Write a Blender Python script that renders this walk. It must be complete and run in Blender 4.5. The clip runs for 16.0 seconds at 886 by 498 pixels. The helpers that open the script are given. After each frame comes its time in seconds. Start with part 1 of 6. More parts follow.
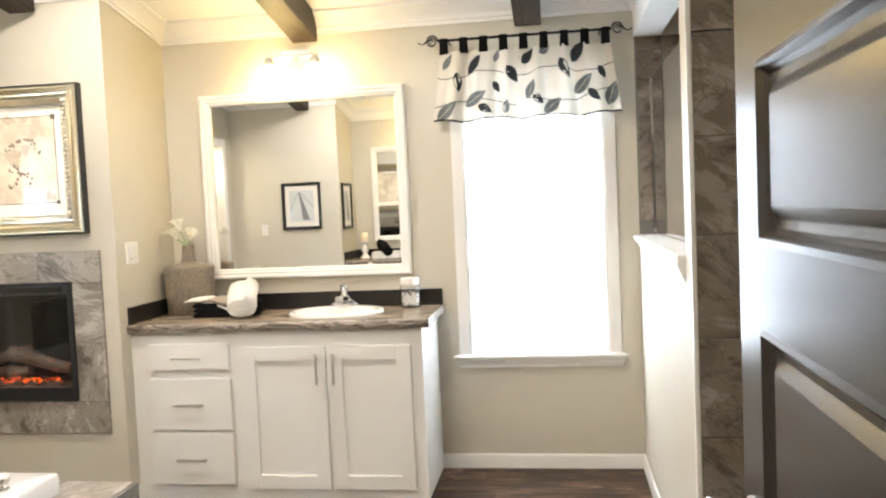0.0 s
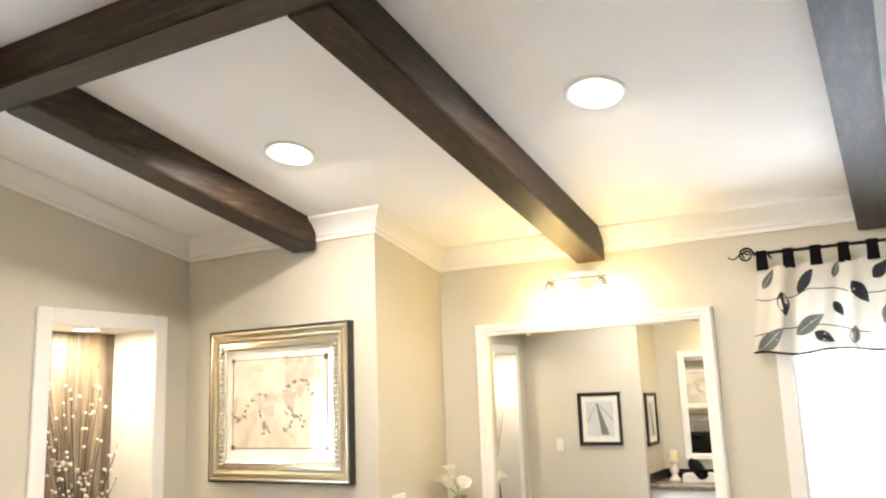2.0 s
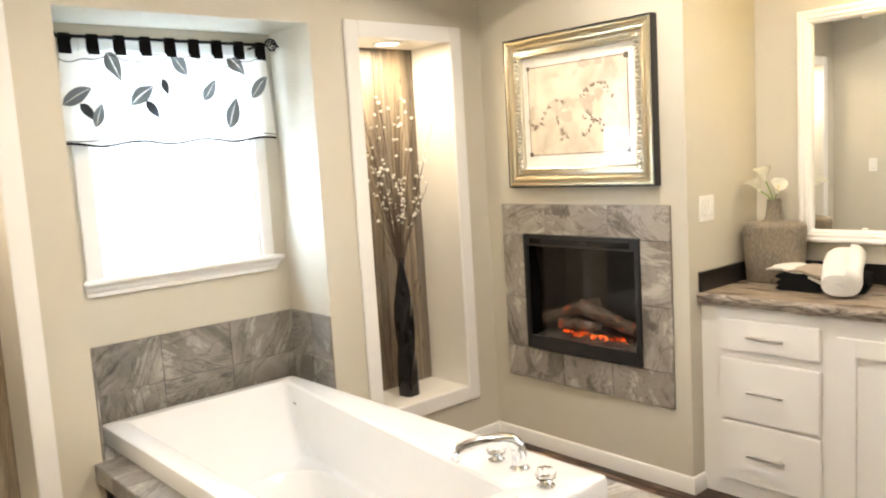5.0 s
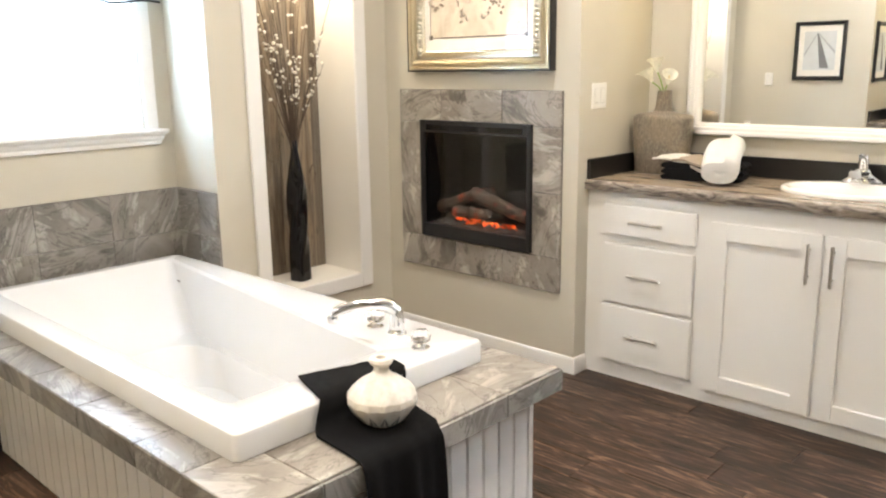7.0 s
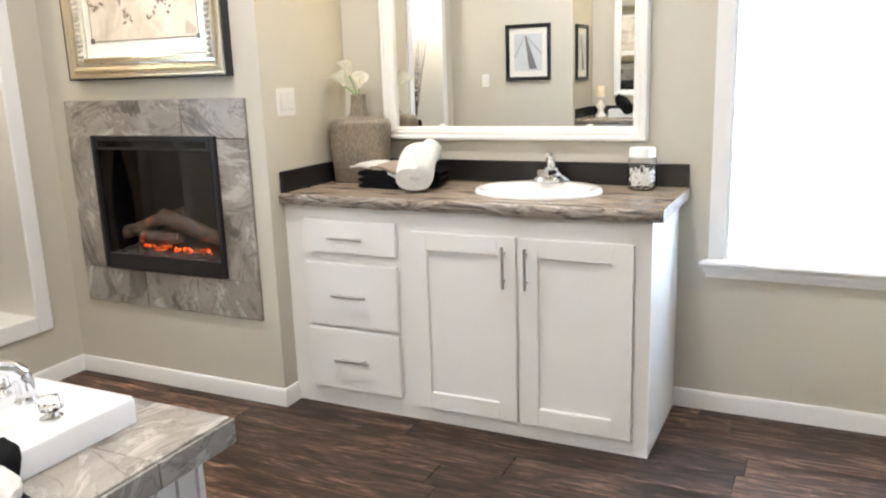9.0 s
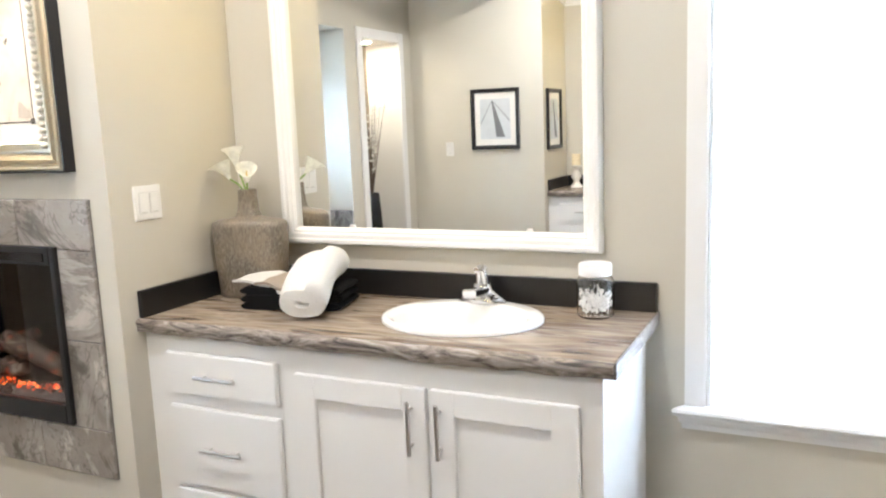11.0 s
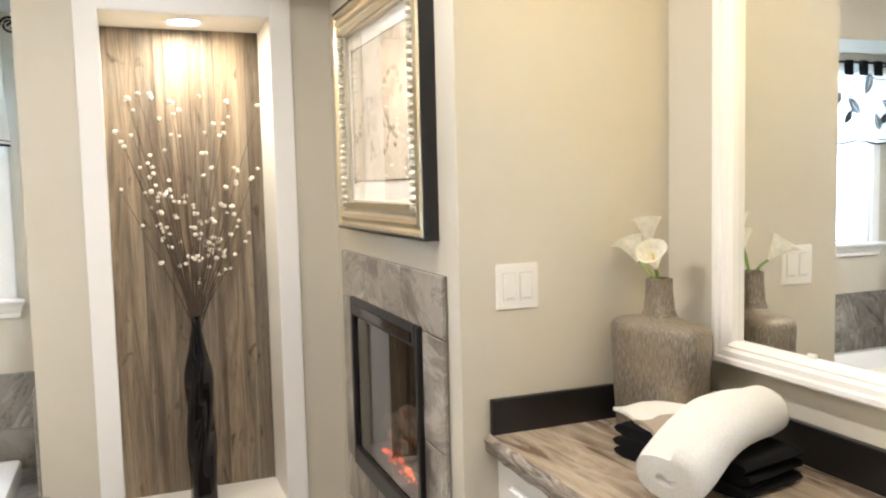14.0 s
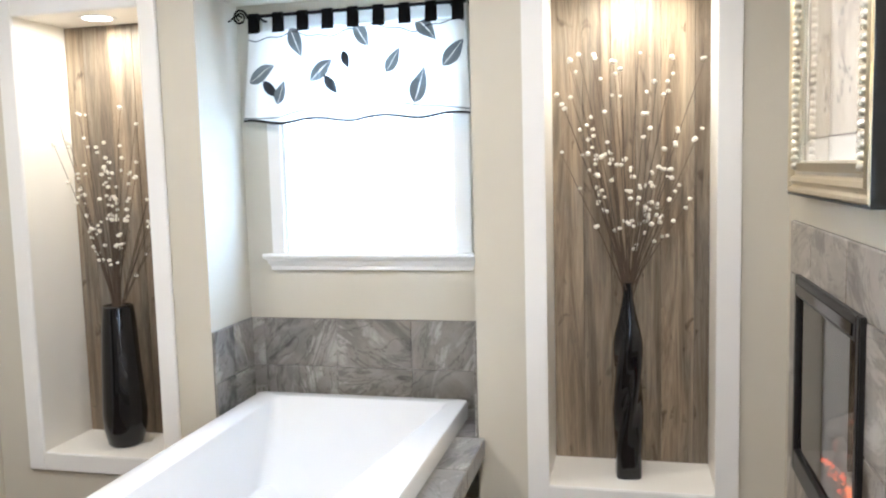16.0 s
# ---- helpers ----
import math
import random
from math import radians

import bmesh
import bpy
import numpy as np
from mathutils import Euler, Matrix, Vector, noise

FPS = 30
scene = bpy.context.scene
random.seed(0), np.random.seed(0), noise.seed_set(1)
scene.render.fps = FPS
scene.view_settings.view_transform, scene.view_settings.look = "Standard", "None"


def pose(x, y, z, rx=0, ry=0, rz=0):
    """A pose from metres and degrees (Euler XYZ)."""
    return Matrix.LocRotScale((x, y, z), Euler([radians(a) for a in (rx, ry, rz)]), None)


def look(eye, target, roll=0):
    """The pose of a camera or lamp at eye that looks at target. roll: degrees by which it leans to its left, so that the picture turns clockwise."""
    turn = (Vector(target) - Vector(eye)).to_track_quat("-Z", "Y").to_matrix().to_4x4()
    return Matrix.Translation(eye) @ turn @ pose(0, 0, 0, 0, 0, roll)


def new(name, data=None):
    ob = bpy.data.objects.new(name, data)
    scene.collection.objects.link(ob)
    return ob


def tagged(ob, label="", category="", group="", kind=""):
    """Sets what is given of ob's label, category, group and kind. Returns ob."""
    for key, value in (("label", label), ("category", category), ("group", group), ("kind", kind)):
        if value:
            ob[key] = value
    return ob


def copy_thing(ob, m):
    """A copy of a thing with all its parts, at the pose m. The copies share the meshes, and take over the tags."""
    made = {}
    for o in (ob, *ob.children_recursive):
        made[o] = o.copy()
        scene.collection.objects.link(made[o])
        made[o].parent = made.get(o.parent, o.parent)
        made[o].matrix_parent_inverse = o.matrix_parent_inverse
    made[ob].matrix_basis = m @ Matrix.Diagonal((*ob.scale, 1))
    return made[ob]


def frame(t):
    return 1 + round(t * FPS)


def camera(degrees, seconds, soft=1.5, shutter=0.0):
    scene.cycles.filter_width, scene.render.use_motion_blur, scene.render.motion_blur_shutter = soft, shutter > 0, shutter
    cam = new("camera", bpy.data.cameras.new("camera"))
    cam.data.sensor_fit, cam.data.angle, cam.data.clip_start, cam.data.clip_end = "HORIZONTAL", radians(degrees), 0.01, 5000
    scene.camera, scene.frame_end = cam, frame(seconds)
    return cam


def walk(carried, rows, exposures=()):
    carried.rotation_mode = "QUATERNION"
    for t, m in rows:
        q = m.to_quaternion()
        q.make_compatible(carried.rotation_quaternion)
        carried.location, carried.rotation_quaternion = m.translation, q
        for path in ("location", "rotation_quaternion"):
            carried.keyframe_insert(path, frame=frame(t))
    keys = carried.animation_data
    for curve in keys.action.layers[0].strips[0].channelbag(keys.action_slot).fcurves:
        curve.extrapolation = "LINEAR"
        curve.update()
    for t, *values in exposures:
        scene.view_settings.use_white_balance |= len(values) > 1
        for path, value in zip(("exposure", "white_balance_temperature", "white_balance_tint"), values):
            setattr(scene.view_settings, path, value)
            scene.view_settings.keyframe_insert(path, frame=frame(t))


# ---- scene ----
cam = camera(57.9, 16.0, soft=2.15)
PATH = [
    (0, (0.161, -0.169, 1.461), (-0.129, 1.807, 1.351), -2.5),
    (0.5, (0.143, 0.083, 1.576), (-0.325, 2.027, 1.573), -2.8),
    (1, (0.178, 0.296, 1.684), (-0.512, 2.168, 1.822), -2.8),
    (1.5, (0.146, 0.425, 1.755), (-0.713, 2.21, 2.032), -2.3),
    (2, (0.064, 0.48, 1.778), (-0.902, 2.193, 2.139), -2.1),
    (2.5, (0.016, 0.499, 1.796), (-1.075, 2.138, 2.147), -2.8),
    (3, (-0.034, 0.506, 1.782), (-1.238, 2.077, 2.07), -3.8),
    (3.5, (-0.081, 0.497, 1.754), (-1.399, 1.991, 1.92), -3.9),
    (4, (-0.114, 0.482, 1.705), (-1.535, 1.889, 1.726), -3.4),
    (4.5, (-0.123, 0.479, 1.658), (-1.613, 1.807, 1.53), -3.2),
    (4.7, (-0.138, 0.479, 1.632), (-1.641, 1.787, 1.454), -3.1),
    (6.8, (-0.09, 0.532, 1.426), (-1.452, 1.925, 0.977), -1.0),
    (7, (-0.066, 0.55, 1.416), (-1.396, 1.977, 0.974), -0.8),
    (7.5, (-0.043, 0.583, 1.399), (-1.245, 2.125, 0.976), -0.1),
    (8, (-0.034, 0.645, 1.376), (-1.075, 2.301, 0.961), 0.1),
    (8.5, (0.006, 0.805, 1.39), (-0.912, 2.528, 0.954), -1.1),
    (8.7, (0.008, 0.868, 1.392), (-0.865, 2.612, 0.949), -1.5),
    (10.8, (-0.043, 1.695, 1.491), (-0.882, 3.474, 1.127), -2.3),
    (11, (-0.039, 1.778, 1.505), (-0.9, 3.556, 1.192), -2.3),
    (11.5, (-0.047, 1.958, 1.553), (-0.974, 3.721, 1.371), -1.7),
    (12, (-0.059, 2.124, 1.607), (-1.115, 3.82, 1.506), -1.4),
    (12.5, (-0.049, 2.309, 1.619), (-1.305, 3.863, 1.551), -1.6),
    (13, (-0.111, 2.492, 1.613), (-1.578, 3.849, 1.525), -1.5),
    (13.5, (-0.194, 2.664, 1.584), (-1.874, 3.741, 1.448), -1.4),
    (14, (-0.255, 2.823, 1.54), (-2.113, 3.546, 1.38), -1.4),
    (14.5, (-0.338, 2.938, 1.544), (-2.297, 3.303, 1.37), -1.8),
    (15, (-0.386, 3.023, 1.552), (-2.38, 3.04, 1.39), -2.2),
    (15.5, (-0.403, 3.063, 1.54), (-2.378, 2.796, 1.382), -1.9),
    (16, (-0.417, 3.056, 1.499), (-2.353, 2.593, 1.301), -1.5),
]
# the clip's camera drifts to a cooler white balance as it nears the window
EXPOSURES = [(0.0, 0.34, 6250, 10), (2.0, 0.36, 6400, 10), (4.7, 0.35, 6600, 10), (7.0, 0.40, 6150, 10), (8.5, 0.36, 5650, 10),
             (11.0, 0.42, 5600, 10), (12.5, 0.33, 5780, 10), (14.0, 0.29, 5900, 10), (15.0, 0.28, 5500, 10), (16.0, 0.28, 5480, 10)]
walk(cam, [(t, look(eye, target, roll)) for t, eye, target, roll in PATH], EXPOSURES)

# ---- world and exposure ----
world = bpy.data.worlds.new("world")
scene.world = world
world.use_nodes = True
sky = world.node_tree.nodes.new("ShaderNodeTexSky")
sky.sky_type, sky.sun_disc = "NISHITA", False
sky.sun_elevation, sky.sun_rotation = radians(45), radians(200)
world.node_tree.links.new(sky.outputs[0], world.node_tree.nodes["Background"].inputs[0])
world.node_tree.nodes["Background"].inputs[1].default_value = 0.12
sun = new("sun", bpy.data.lights.new("sun", "SUN"))
sun.data.energy, sun.data.angle, sun.data.color = 2.0, radians(6), (1, 0.95, 0.88)
sun.matrix_world = look((0, -8, 9), (0, 0, 0))

# ---- plan, in metres ----
XW, XS, YN, YC, MID = -3.27, -2.045, 4.175, 3.56, 1.965   # west wall, side walls, north wall, fireplace face, ridge
XS2 = -2.10
CZ, SLOPE = 2.53, 0.19                                     # ceiling at the north wall, and its rise


def opp(y):
    """The same distance on the other side of the ridge."""
    return 2 * MID - y


def ceil_z(y):
    return CZ + SLOPE * (YN - max(y, opp(y)))


# ---- large lights ----
WARM = (1.0, 0.875, 0.735)


def area(name, m, w, h, power, color, shape="RECTANGLE"):
    la = bpy.data.lights.new(name, "AREA")
    la.shape, la.size, la.energy, la.color = shape, w, power, color
    if shape == "RECTANGLE":
        la.size_y = h
    ob = new(name, la)
    ob.matrix_world = m
    return ob


area("window_daylight", pose(0.03, 4.285, 1.38, -90, 0, 0), 0.80, 1.46, 142, (0.82, 0.91, 1.0))
area("alcove_daylight", pose(-3.735, MID, 1.62, 90, 0, -90), 0.80, 0.92, 132, (0.64, 0.82, 1.0))
DOWNLIGHTS = [(-2.0, 2.905), (-0.728, 2.956), (-2.0, opp(2.905)), (-0.728, opp(2.956))]
for dx, dy in DOWNLIGHTS:
    area("downlight_beam", pose(dx, dy, ceil_z(dy) - 0.022), 0.15, 0.15, 18.0, WARM, "DISK")
for ny in (3.04, opp(3.04)):
    area("niche_beam", pose(-3.41, ny, 2.150), 0.11, 0.11, 6.6, (1.0, 0.84, 0.62), "DISK")


# ---- materials ----
class Nodes:
    """A principled material with short ways to add nodes."""

    def __init__(self, name, color=(0.8, 0.8, 0.8), rough=0.5, metal=0.0, **more):
        self.mat = bpy.data.materials.new(name)
        self.mat.use_nodes = True
        self.t = self.mat.node_tree
        self.b = self.t.nodes["Principled BSDF"]
        self.b.inputs["Base Color"].default_value = (*color, 1)
        self.b.inputs["Roughness"].default_value = rough
        self.b.inputs["Metallic"].default_value = metal
        for key, value in more.items():
            self.b.inputs[key.replace("_", " ")].default_value = value

    def add(self, kind, **values):
        n = self.t.nodes.new("ShaderNode" + kind)
        for key, value in values.items():
            n.inputs[key.replace("_", " ")].default_value = value
        return n

    def link(self, a, b):
        self.t.links.new(a, b)

    def coords(self, scale=(1, 1, 1), rot=(0, 0, 0), shift=False, spin=False):
        src = self.add("TexCoord").outputs["Object"]
        m = self.add("Mapping")
        m.inputs["Scale"].default_value, m.inputs["Rotation"].default_value = scale, rot
        self.link(src, m.inputs["Vector"])
        if shift or spin:
            info = self.add("ObjectInfo")
            mul = self.t.nodes.new("ShaderNodeVectorMath")
            mul.operation = "SCALE"
            mul.inputs[0].default_value = (37.0, 23.0, 11.0)
            self.link(info.outputs["Random"], mul.inputs["Scale"])
            self.link(mul.outputs[0], m.inputs["Location"])
            if spin:
                cmb = self.add("CombineXYZ")
                mm = self.t.nodes.new("ShaderNodeMath")
                mm.operation = "MULTIPLY"
                mm.inputs[1].default_value = 20.0
                self.link(info.outputs["Random"], mm.inputs[0])
                self.link(mm.outputs[0], cmb.inputs["Z"])
                self.link(cmb.outputs[0], m.inputs["Rotation"])
        return m.outputs["Vector"]

    def noise(self, vec, scale, detail=4.0, rough=0.55, distort=0.0):
        n = self.add("TexNoise", Scale=scale, Detail=detail, Roughness=rough, Distortion=distort)
        self.link(vec, n.inputs["Vector"])
        return n.outputs["Fac"]

    def wave(self, vec, scale, distort=6.0, detail=3.0, dscale=1.2):
        n = self.add("TexWave", Scale=scale, Distortion=distort, Detail=detail)
        n.inputs["Detail Scale"].default_value = dscale
        self.link(vec, n.inputs["Vector"])
        return n.outputs["Fac"]

    def ramp(self, fac, stops):
        r = self.add("ValToRGB")
        el = r.color_ramp.elements
        while len(el) < len(stops):
            el.new(0.5)
        for e, (pos, col) in zip(el, stops):
            e.position, e.color = pos, (*col, 1)
        self.link(fac, r.inputs["Fac"])
        return r.outputs["Color"]

    def mix(self, fac, a, b, mode="MIX"):
        m = self.t.nodes.new("ShaderNodeMix")
        m.data_type, m.blend_type = "RGBA", mode
        for sock, v in ((m.inputs[0], fac), (m.inputs[6], a), (m.inputs[7], b)):
            if isinstance(v, (int, float)):
                sock.default_value = v
            elif isinstance(v, tuple):
                sock.default_value = (*v, 1)
            else:
                self.link(v, sock)
        return m.outputs[2]

    def color(self, out):
        self.link(out, self.b.inputs["Base Color"])
        return self

    def roughness(self, fac, lo, hi):
        r = self.add("MapRange")
        r.inputs["To Min"].default_value, r.inputs["To Max"].default_value = lo, hi
        self.link(fac, r.inputs["Value"])
        self.link(r.outputs[0], self.b.inputs["Roughness"])
        return self

    def bump(self, height, strength=0.2, dist=0.002):
        n = self.add("Bump", Strength=strength, Distance=dist)
        self.link(height, n.inputs["Height"])
        self.link(n.outputs[0], self.b.inputs["Normal"])
        return self


def painted(name, color, rough=0.5, grain=220, strength=0.12, tint=0.04):
    k = Nodes(name, color, rough)
    v = k.coords()
    low = k.noise(v, 1.3, 3)
    dark = tuple(c * (1 - tint) for c in color)
    lite = tuple(min(1, c * (1 + tint)) for c in color)
    k.color(k.ramp(low, [(0.3, dark), (0.7, lite)]))
    k.bump(k.noise(v, grain, 3), strength, 0.0015)
    return k.mat


PAINT = painted("greige_wall_paint", (0.578, 0.542, 0.458), 0.55, 130, 0.28)
CEILING = painted("white_ceiling_texture", (0.90, 0.895, 0.885), 0.8, 90, 0.4, 0.02)
TRIM = painted("white_trim_paint", (0.82, 0.81, 0.79), 0.35, 300, 0.04, 0.015)
CREAM = painted("cream_niche_paint", (0.78, 0.75, 0.69), 0.4, 200, 0.08, 0.02)
CABINET = painted("white_cabinet_paint", (0.80, 0.79, 0.77), 0.32, 260, 0.05, 0.02)
DARKDOOR = painted("espresso_door_paint", (0.030, 0.026, 0.024), 0.26, 240, 0.06, 0.15)
BLACKTRIM = painted("black_backsplash", (0.012, 0.011, 0.011), 0.3, 300, 0.05, 0.2)
GRASSGREY = painted("outdoor_ground", (0.10, 0.12, 0.06), 0.9, 20, 0.3, 0.3)


def dark_wood():
    k = Nodes("dark_stained_beam_wood", rough=0.42, Specular_IOR_Level=0.25)
    v = k.coords((9, 0.9, 9))
    g = k.noise(v, 5, 8, 0.65, 0.6)
    fine = k.noise(k.coords((60, 3, 60)), 4, 4)
    c = k.ramp(g, [(0.34, (0.007, 0.0045, 0.003)), (0.5, (0.024, 0.016, 0.0105)), (0.66, (0.085, 0.055, 0.033))])
    k.color(k.mix(0.35, c, k.ramp(fine, [(0.3, (0.01, 0.007, 0.005)), (0.7, (0.07, 0.042, 0.026))])))
    k.roughness(g, 0.3, 0.55).bump(fine, 0.35, 0.003)
    return k.mat


def ridge_wood():
    k = Nodes("dark_stained_ridge_wood", rough=0.42, Specular_IOR_Level=0.25)
    g = k.noise(k.coords((0.9, 9, 9)), 5, 8, 0.65, 0.6)
    fine = k.noise(k.coords((3, 60, 60)), 4, 4)
    c = k.ramp(g, [(0.34, (0.007, 0.0045, 0.003)), (0.5, (0.024, 0.016, 0.0105)), (0.66, (0.085, 0.055, 0.033))])
    k.color(k.mix(0.35, c, k.ramp(fine, [(0.3, (0.01, 0.007, 0.005)), (0.7, (0.07, 0.042, 0.026))])))
    k.roughness(g, 0.3, 0.55).bump(fine, 0.35, 0.003)
    return k.mat


def plank_wood():
    k = Nodes("dark_brown_floor_plank", rough=0.4, Specular_IOR_Level=0.3)
    v = k.coords((1.5, 11, 11), shift=True)
    g = k.noise(v, 3.0, 8, 0.68, 1.4)
    fine = k.noise(k.coords((5, 110, 110), shift=True), 3, 3)
    blot = k.noise(k.coords((1.6, 5, 5), shift=True), 2.0, 3)
    c = k.ramp(g, [(0.36, (0.010, 0.007, 0.0055)), (0.47, (0.045, 0.028, 0.020)), (0.55, (0.12, 0.074, 0.05)), (0.64, (0.29, 0.195, 0.14))])
    c = k.mix(k.ramp(blot, [(0.35, (0.6, 0.6, 0.6)), (0.58, (0.0, 0.0, 0.0))]), c, (0.028, 0.016, 0.012))
    info = k.add("ObjectInfo")
    tone = k.ramp(info.outputs["Random"], [(0.0, (0.42, 0.39, 0.37)), (0.6, (1.0, 0.91, 0.84)), (1.0, (1.75, 1.56, 1.40))])
    k.color(k.mix(1.0, c, tone, "MULTIPLY"))
    k.roughness(g, 0.36, 0.55).bump(fine, 0.3, 0.002)
    return k.mat


def stone(name, warm=0.0, gain=1.0):
    k = Nodes(name, rough=0.3)
    v = k.coords((1, 1, 1), shift=True, spin=True)
    streak = k.add("Mapping")
    streak.inputs["Scale"].default_value, streak.inputs["Rotation"].default_value = (2.0, 4.4, 3.2), (0, 0, 0.6)
    k.link(v, streak.inputs["Vector"])
    big = k.noise(v, 3.2, 6, 0.6, 0.8)
    stretch = k.noise(streak.outputs[0], 1.25, 10, 0.66, 0.9)
    crack = k.noise(streak.outputs[0], 0.8, 5, 0.6, 2.4)
    a = tuple(gain * c for c in (0.085 + 0.03 * warm, 0.078 + 0.012 * warm, 0.07))
    b = tuple(gain * c for c in (0.29 + 0.05 * warm, 0.27 + 0.025 * warm, 0.245))
    d = tuple(gain * c for c in (0.50 + 0.04 * warm, 0.475 + 0.02 * warm, 0.44))
    base = k.ramp(big, [(0.40, a), (0.5, b), (0.60, d)])
    band = k.ramp(stretch, [(0.39, a), (0.455, b), (0.53, tuple(0.85 * q for q in b)), (0.585, d), (0.66, tuple(1.1 * q for q in d))])
    c = k.mix(0.74, base, band)
    c = k.mix(k.ramp(crack, [(0.485, (0, 0, 0)), (0.50, (0.55, 0.55, 0.55)), (0.515, (0, 0, 0))]), c, tuple(0.6 * x for x in a))
    k.color(c)
    k.roughness(stretch, 0.22, 0.42).bump(k.noise(k.coords((1, 1, 1), shift=True), 40, 4), 0.12, 0.002)
    return k.mat


def laminate():
    k = Nodes("brown_stone_laminate", rough=0.22)
    v = k.coords((0.8, 2.3, 2.3), (0, 0, 0.22))
    g = k.noise(v, 1.9, 6, 0.52, 1.6)
    w = k.wave(k.coords((0.35, 1, 1), (0, 0, 1.35)), 3.0, 12, 5, 1.0)
    c = k.ramp(g, [(0.30, (0.085, 0.062, 0.05)), (0.43, (0.235, 0.178, 0.128)), (0.56, (0.34, 0.28, 0.215)), (0.66, (0.25, 0.192, 0.145)), (0.78, (0.46, 0.41, 0.34))])
    c = k.mix(k.ramp(w, [(0.0, (0.30, 0.30, 0.30)), (0.10, (0.0, 0.0, 0.0)), (0.92, (0.0, 0.0, 0.0)), (1.0, (0.25, 0.25, 0.25))]), c, (0.50, 0.46, 0.41))
    s = k.noise(k.coords((0.9, 7.5, 7.5), (0, 0, 0.28)), 2.3, 6, 0.6, 1.3)
    c = k.mix(k.ramp(s, [(0.37, (0.85, 0.85, 0.85)), (0.44, (0.0, 0.0, 0.0))]), c, (0.115, 0.078, 0.054))
    c = k.mix(k.ramp(s, [(0.54, (0.0, 0.0, 0.0)), (0.68, (0.42, 0.42, 0.42))]), c, (0.54, 0.45, 0.34))
    k.color(c)
    k.bump(k.noise(k.coords(), 160, 3), 0.05, 0.001)
    return k.mat


def live_edge():
    k = Nodes("chiselled_laminate_edge", rough=0.35)
    g = k.noise(k.coords((3, 12, 16), (0, 0.2, 0)), 2.4, 8, 0.66, 2.2)
    k.color(k.ramp(g, [(0.36, (0.03, 0.025, 0.022)), (0.46, (0.16, 0.13, 0.11)), (0.58, (0.31, 0.27, 0.23)), (0.74, (0.58, 0.54, 0.50))]))
    k.bump(g, 0.6, 0.006)
    return k.mat


def barnwood():
    k = Nodes("weathered_barn_wood", rough=0.6)
    v = k.coords((8.0, 8.0, 0.5), shift=True)
    g = k.noise(v, 2.2, 10, 0.74, 0.8)
    fine = k.noise(k.coords((120, 120, 4), shift=True), 3, 4)
    knot = k.noise(k.coords((9, 9, 4.2), shift=True), 1.9, 3, 0.5, 0.8)
    c = k.ramp(g, [(0.30, (0.055, 0.042, 0.033)), (0.44, (0.17, 0.135, 0.105)), (0.55, (0.30, 0.25, 0.20)), (0.70, (0.52, 0.46, 0.38))])
    age = k.noise(k.coords((2.6, 2.6, 0.9), shift=True), 1.6, 4, 0.6, 0.6)
    c = k.mix(k.ramp(age, [(0.42, (0.0, 0.0, 0.0)), (0.60, (0.65, 0.65, 0.65))]), c, k.ramp(g, [(0.32, (0.06, 0.058, 0.057)), (0.50, (0.19, 0.185, 0.18)), (0.68, (0.37, 0.36, 0.345))]))
    c = k.mix(k.ramp(knot, [(0.28, (0.9, 0.9, 0.9)), (0.36, (0.0, 0.0, 0.0))]), c, (0.06, 0.042, 0.03))
    info = k.add("ObjectInfo")
    c = k.mix(1.0, c, k.ramp(info.outputs["Random"], [(0.0, (0.60, 0.61, 0.63)), (0.5, (1.0, 0.96, 0.90)), (1.0, (1.35, 1.28, 1.16))]), "MULTIPLY")
    c = k.mix(0.22, c, k.ramp(fine, [(0.35, (0.05, 0.036, 0.026)), (0.65, (0.42, 0.35, 0.26))]))
    k.color(k.mix(1.0, c, (0.86, 0.825, 0.75), "MULTIPLY"))
    k.bump(fine, 0.5, 0.003)
    return k.mat


def metal(name, color, rough, grain=0.0):
    k = Nodes(name, color, rough, 1.0)
    if grain:
        n = k.noise(k.coords((20, 20, 20)), 6, 5)
        k.roughness(n, max(0.05, rough - grain), rough + grain)
    return k.mat


def plain(name, color, rough=0.4, grain=60, strength=0.06, tint=0.09, **more):
    k = Nodes(name, color, rough, **more)
    n = k.noise(k.coords(), grain, 4)
    k.color(k.ramp(n, [(0.3, tuple(c * (1 - tint) for c in color)), (0.7, tuple(min(1, c * (1 + tint)) for c in color))]))
    k.bump(n, strength, 0.002)
    return k.mat


def fabric(name, color, translucent=0.0, pile=420, strength=0.5):
    k = Nodes(name, color, 0.9, Specular_IOR_Level=0.12)
    n = k.noise(k.coords(), pile, 2)
    k.color(k.ramp(n, [(0.3, tuple(c * 0.78 for c in color)), (0.7, tuple(min(1, c * 1.1) for c in color))]))
    k.bump(n, strength, 0.004)
    if translucent:
        tr = k.add("BsdfTranslucent")
        tr.inputs["Color"].default_value = (*color, 1)
        mx = k.add("MixShader")
        mx.inputs[0].default_value = translucent
        k.link(k.b.outputs[0], mx.inputs[1])
        k.link(tr.outputs[0], mx.inputs[2])
        k.link(mx.outputs[0], k.t.nodes["Material Output"].inputs["Surface"])
    return k.mat


def glowing(name, color, strength):
    k = Nodes(name, color, 0.3)
    k.b.inputs["Emission Color"].default_value = (*color, 1)
    k.b.inputs["Emission Strength"].default_value = strength
    return k.mat


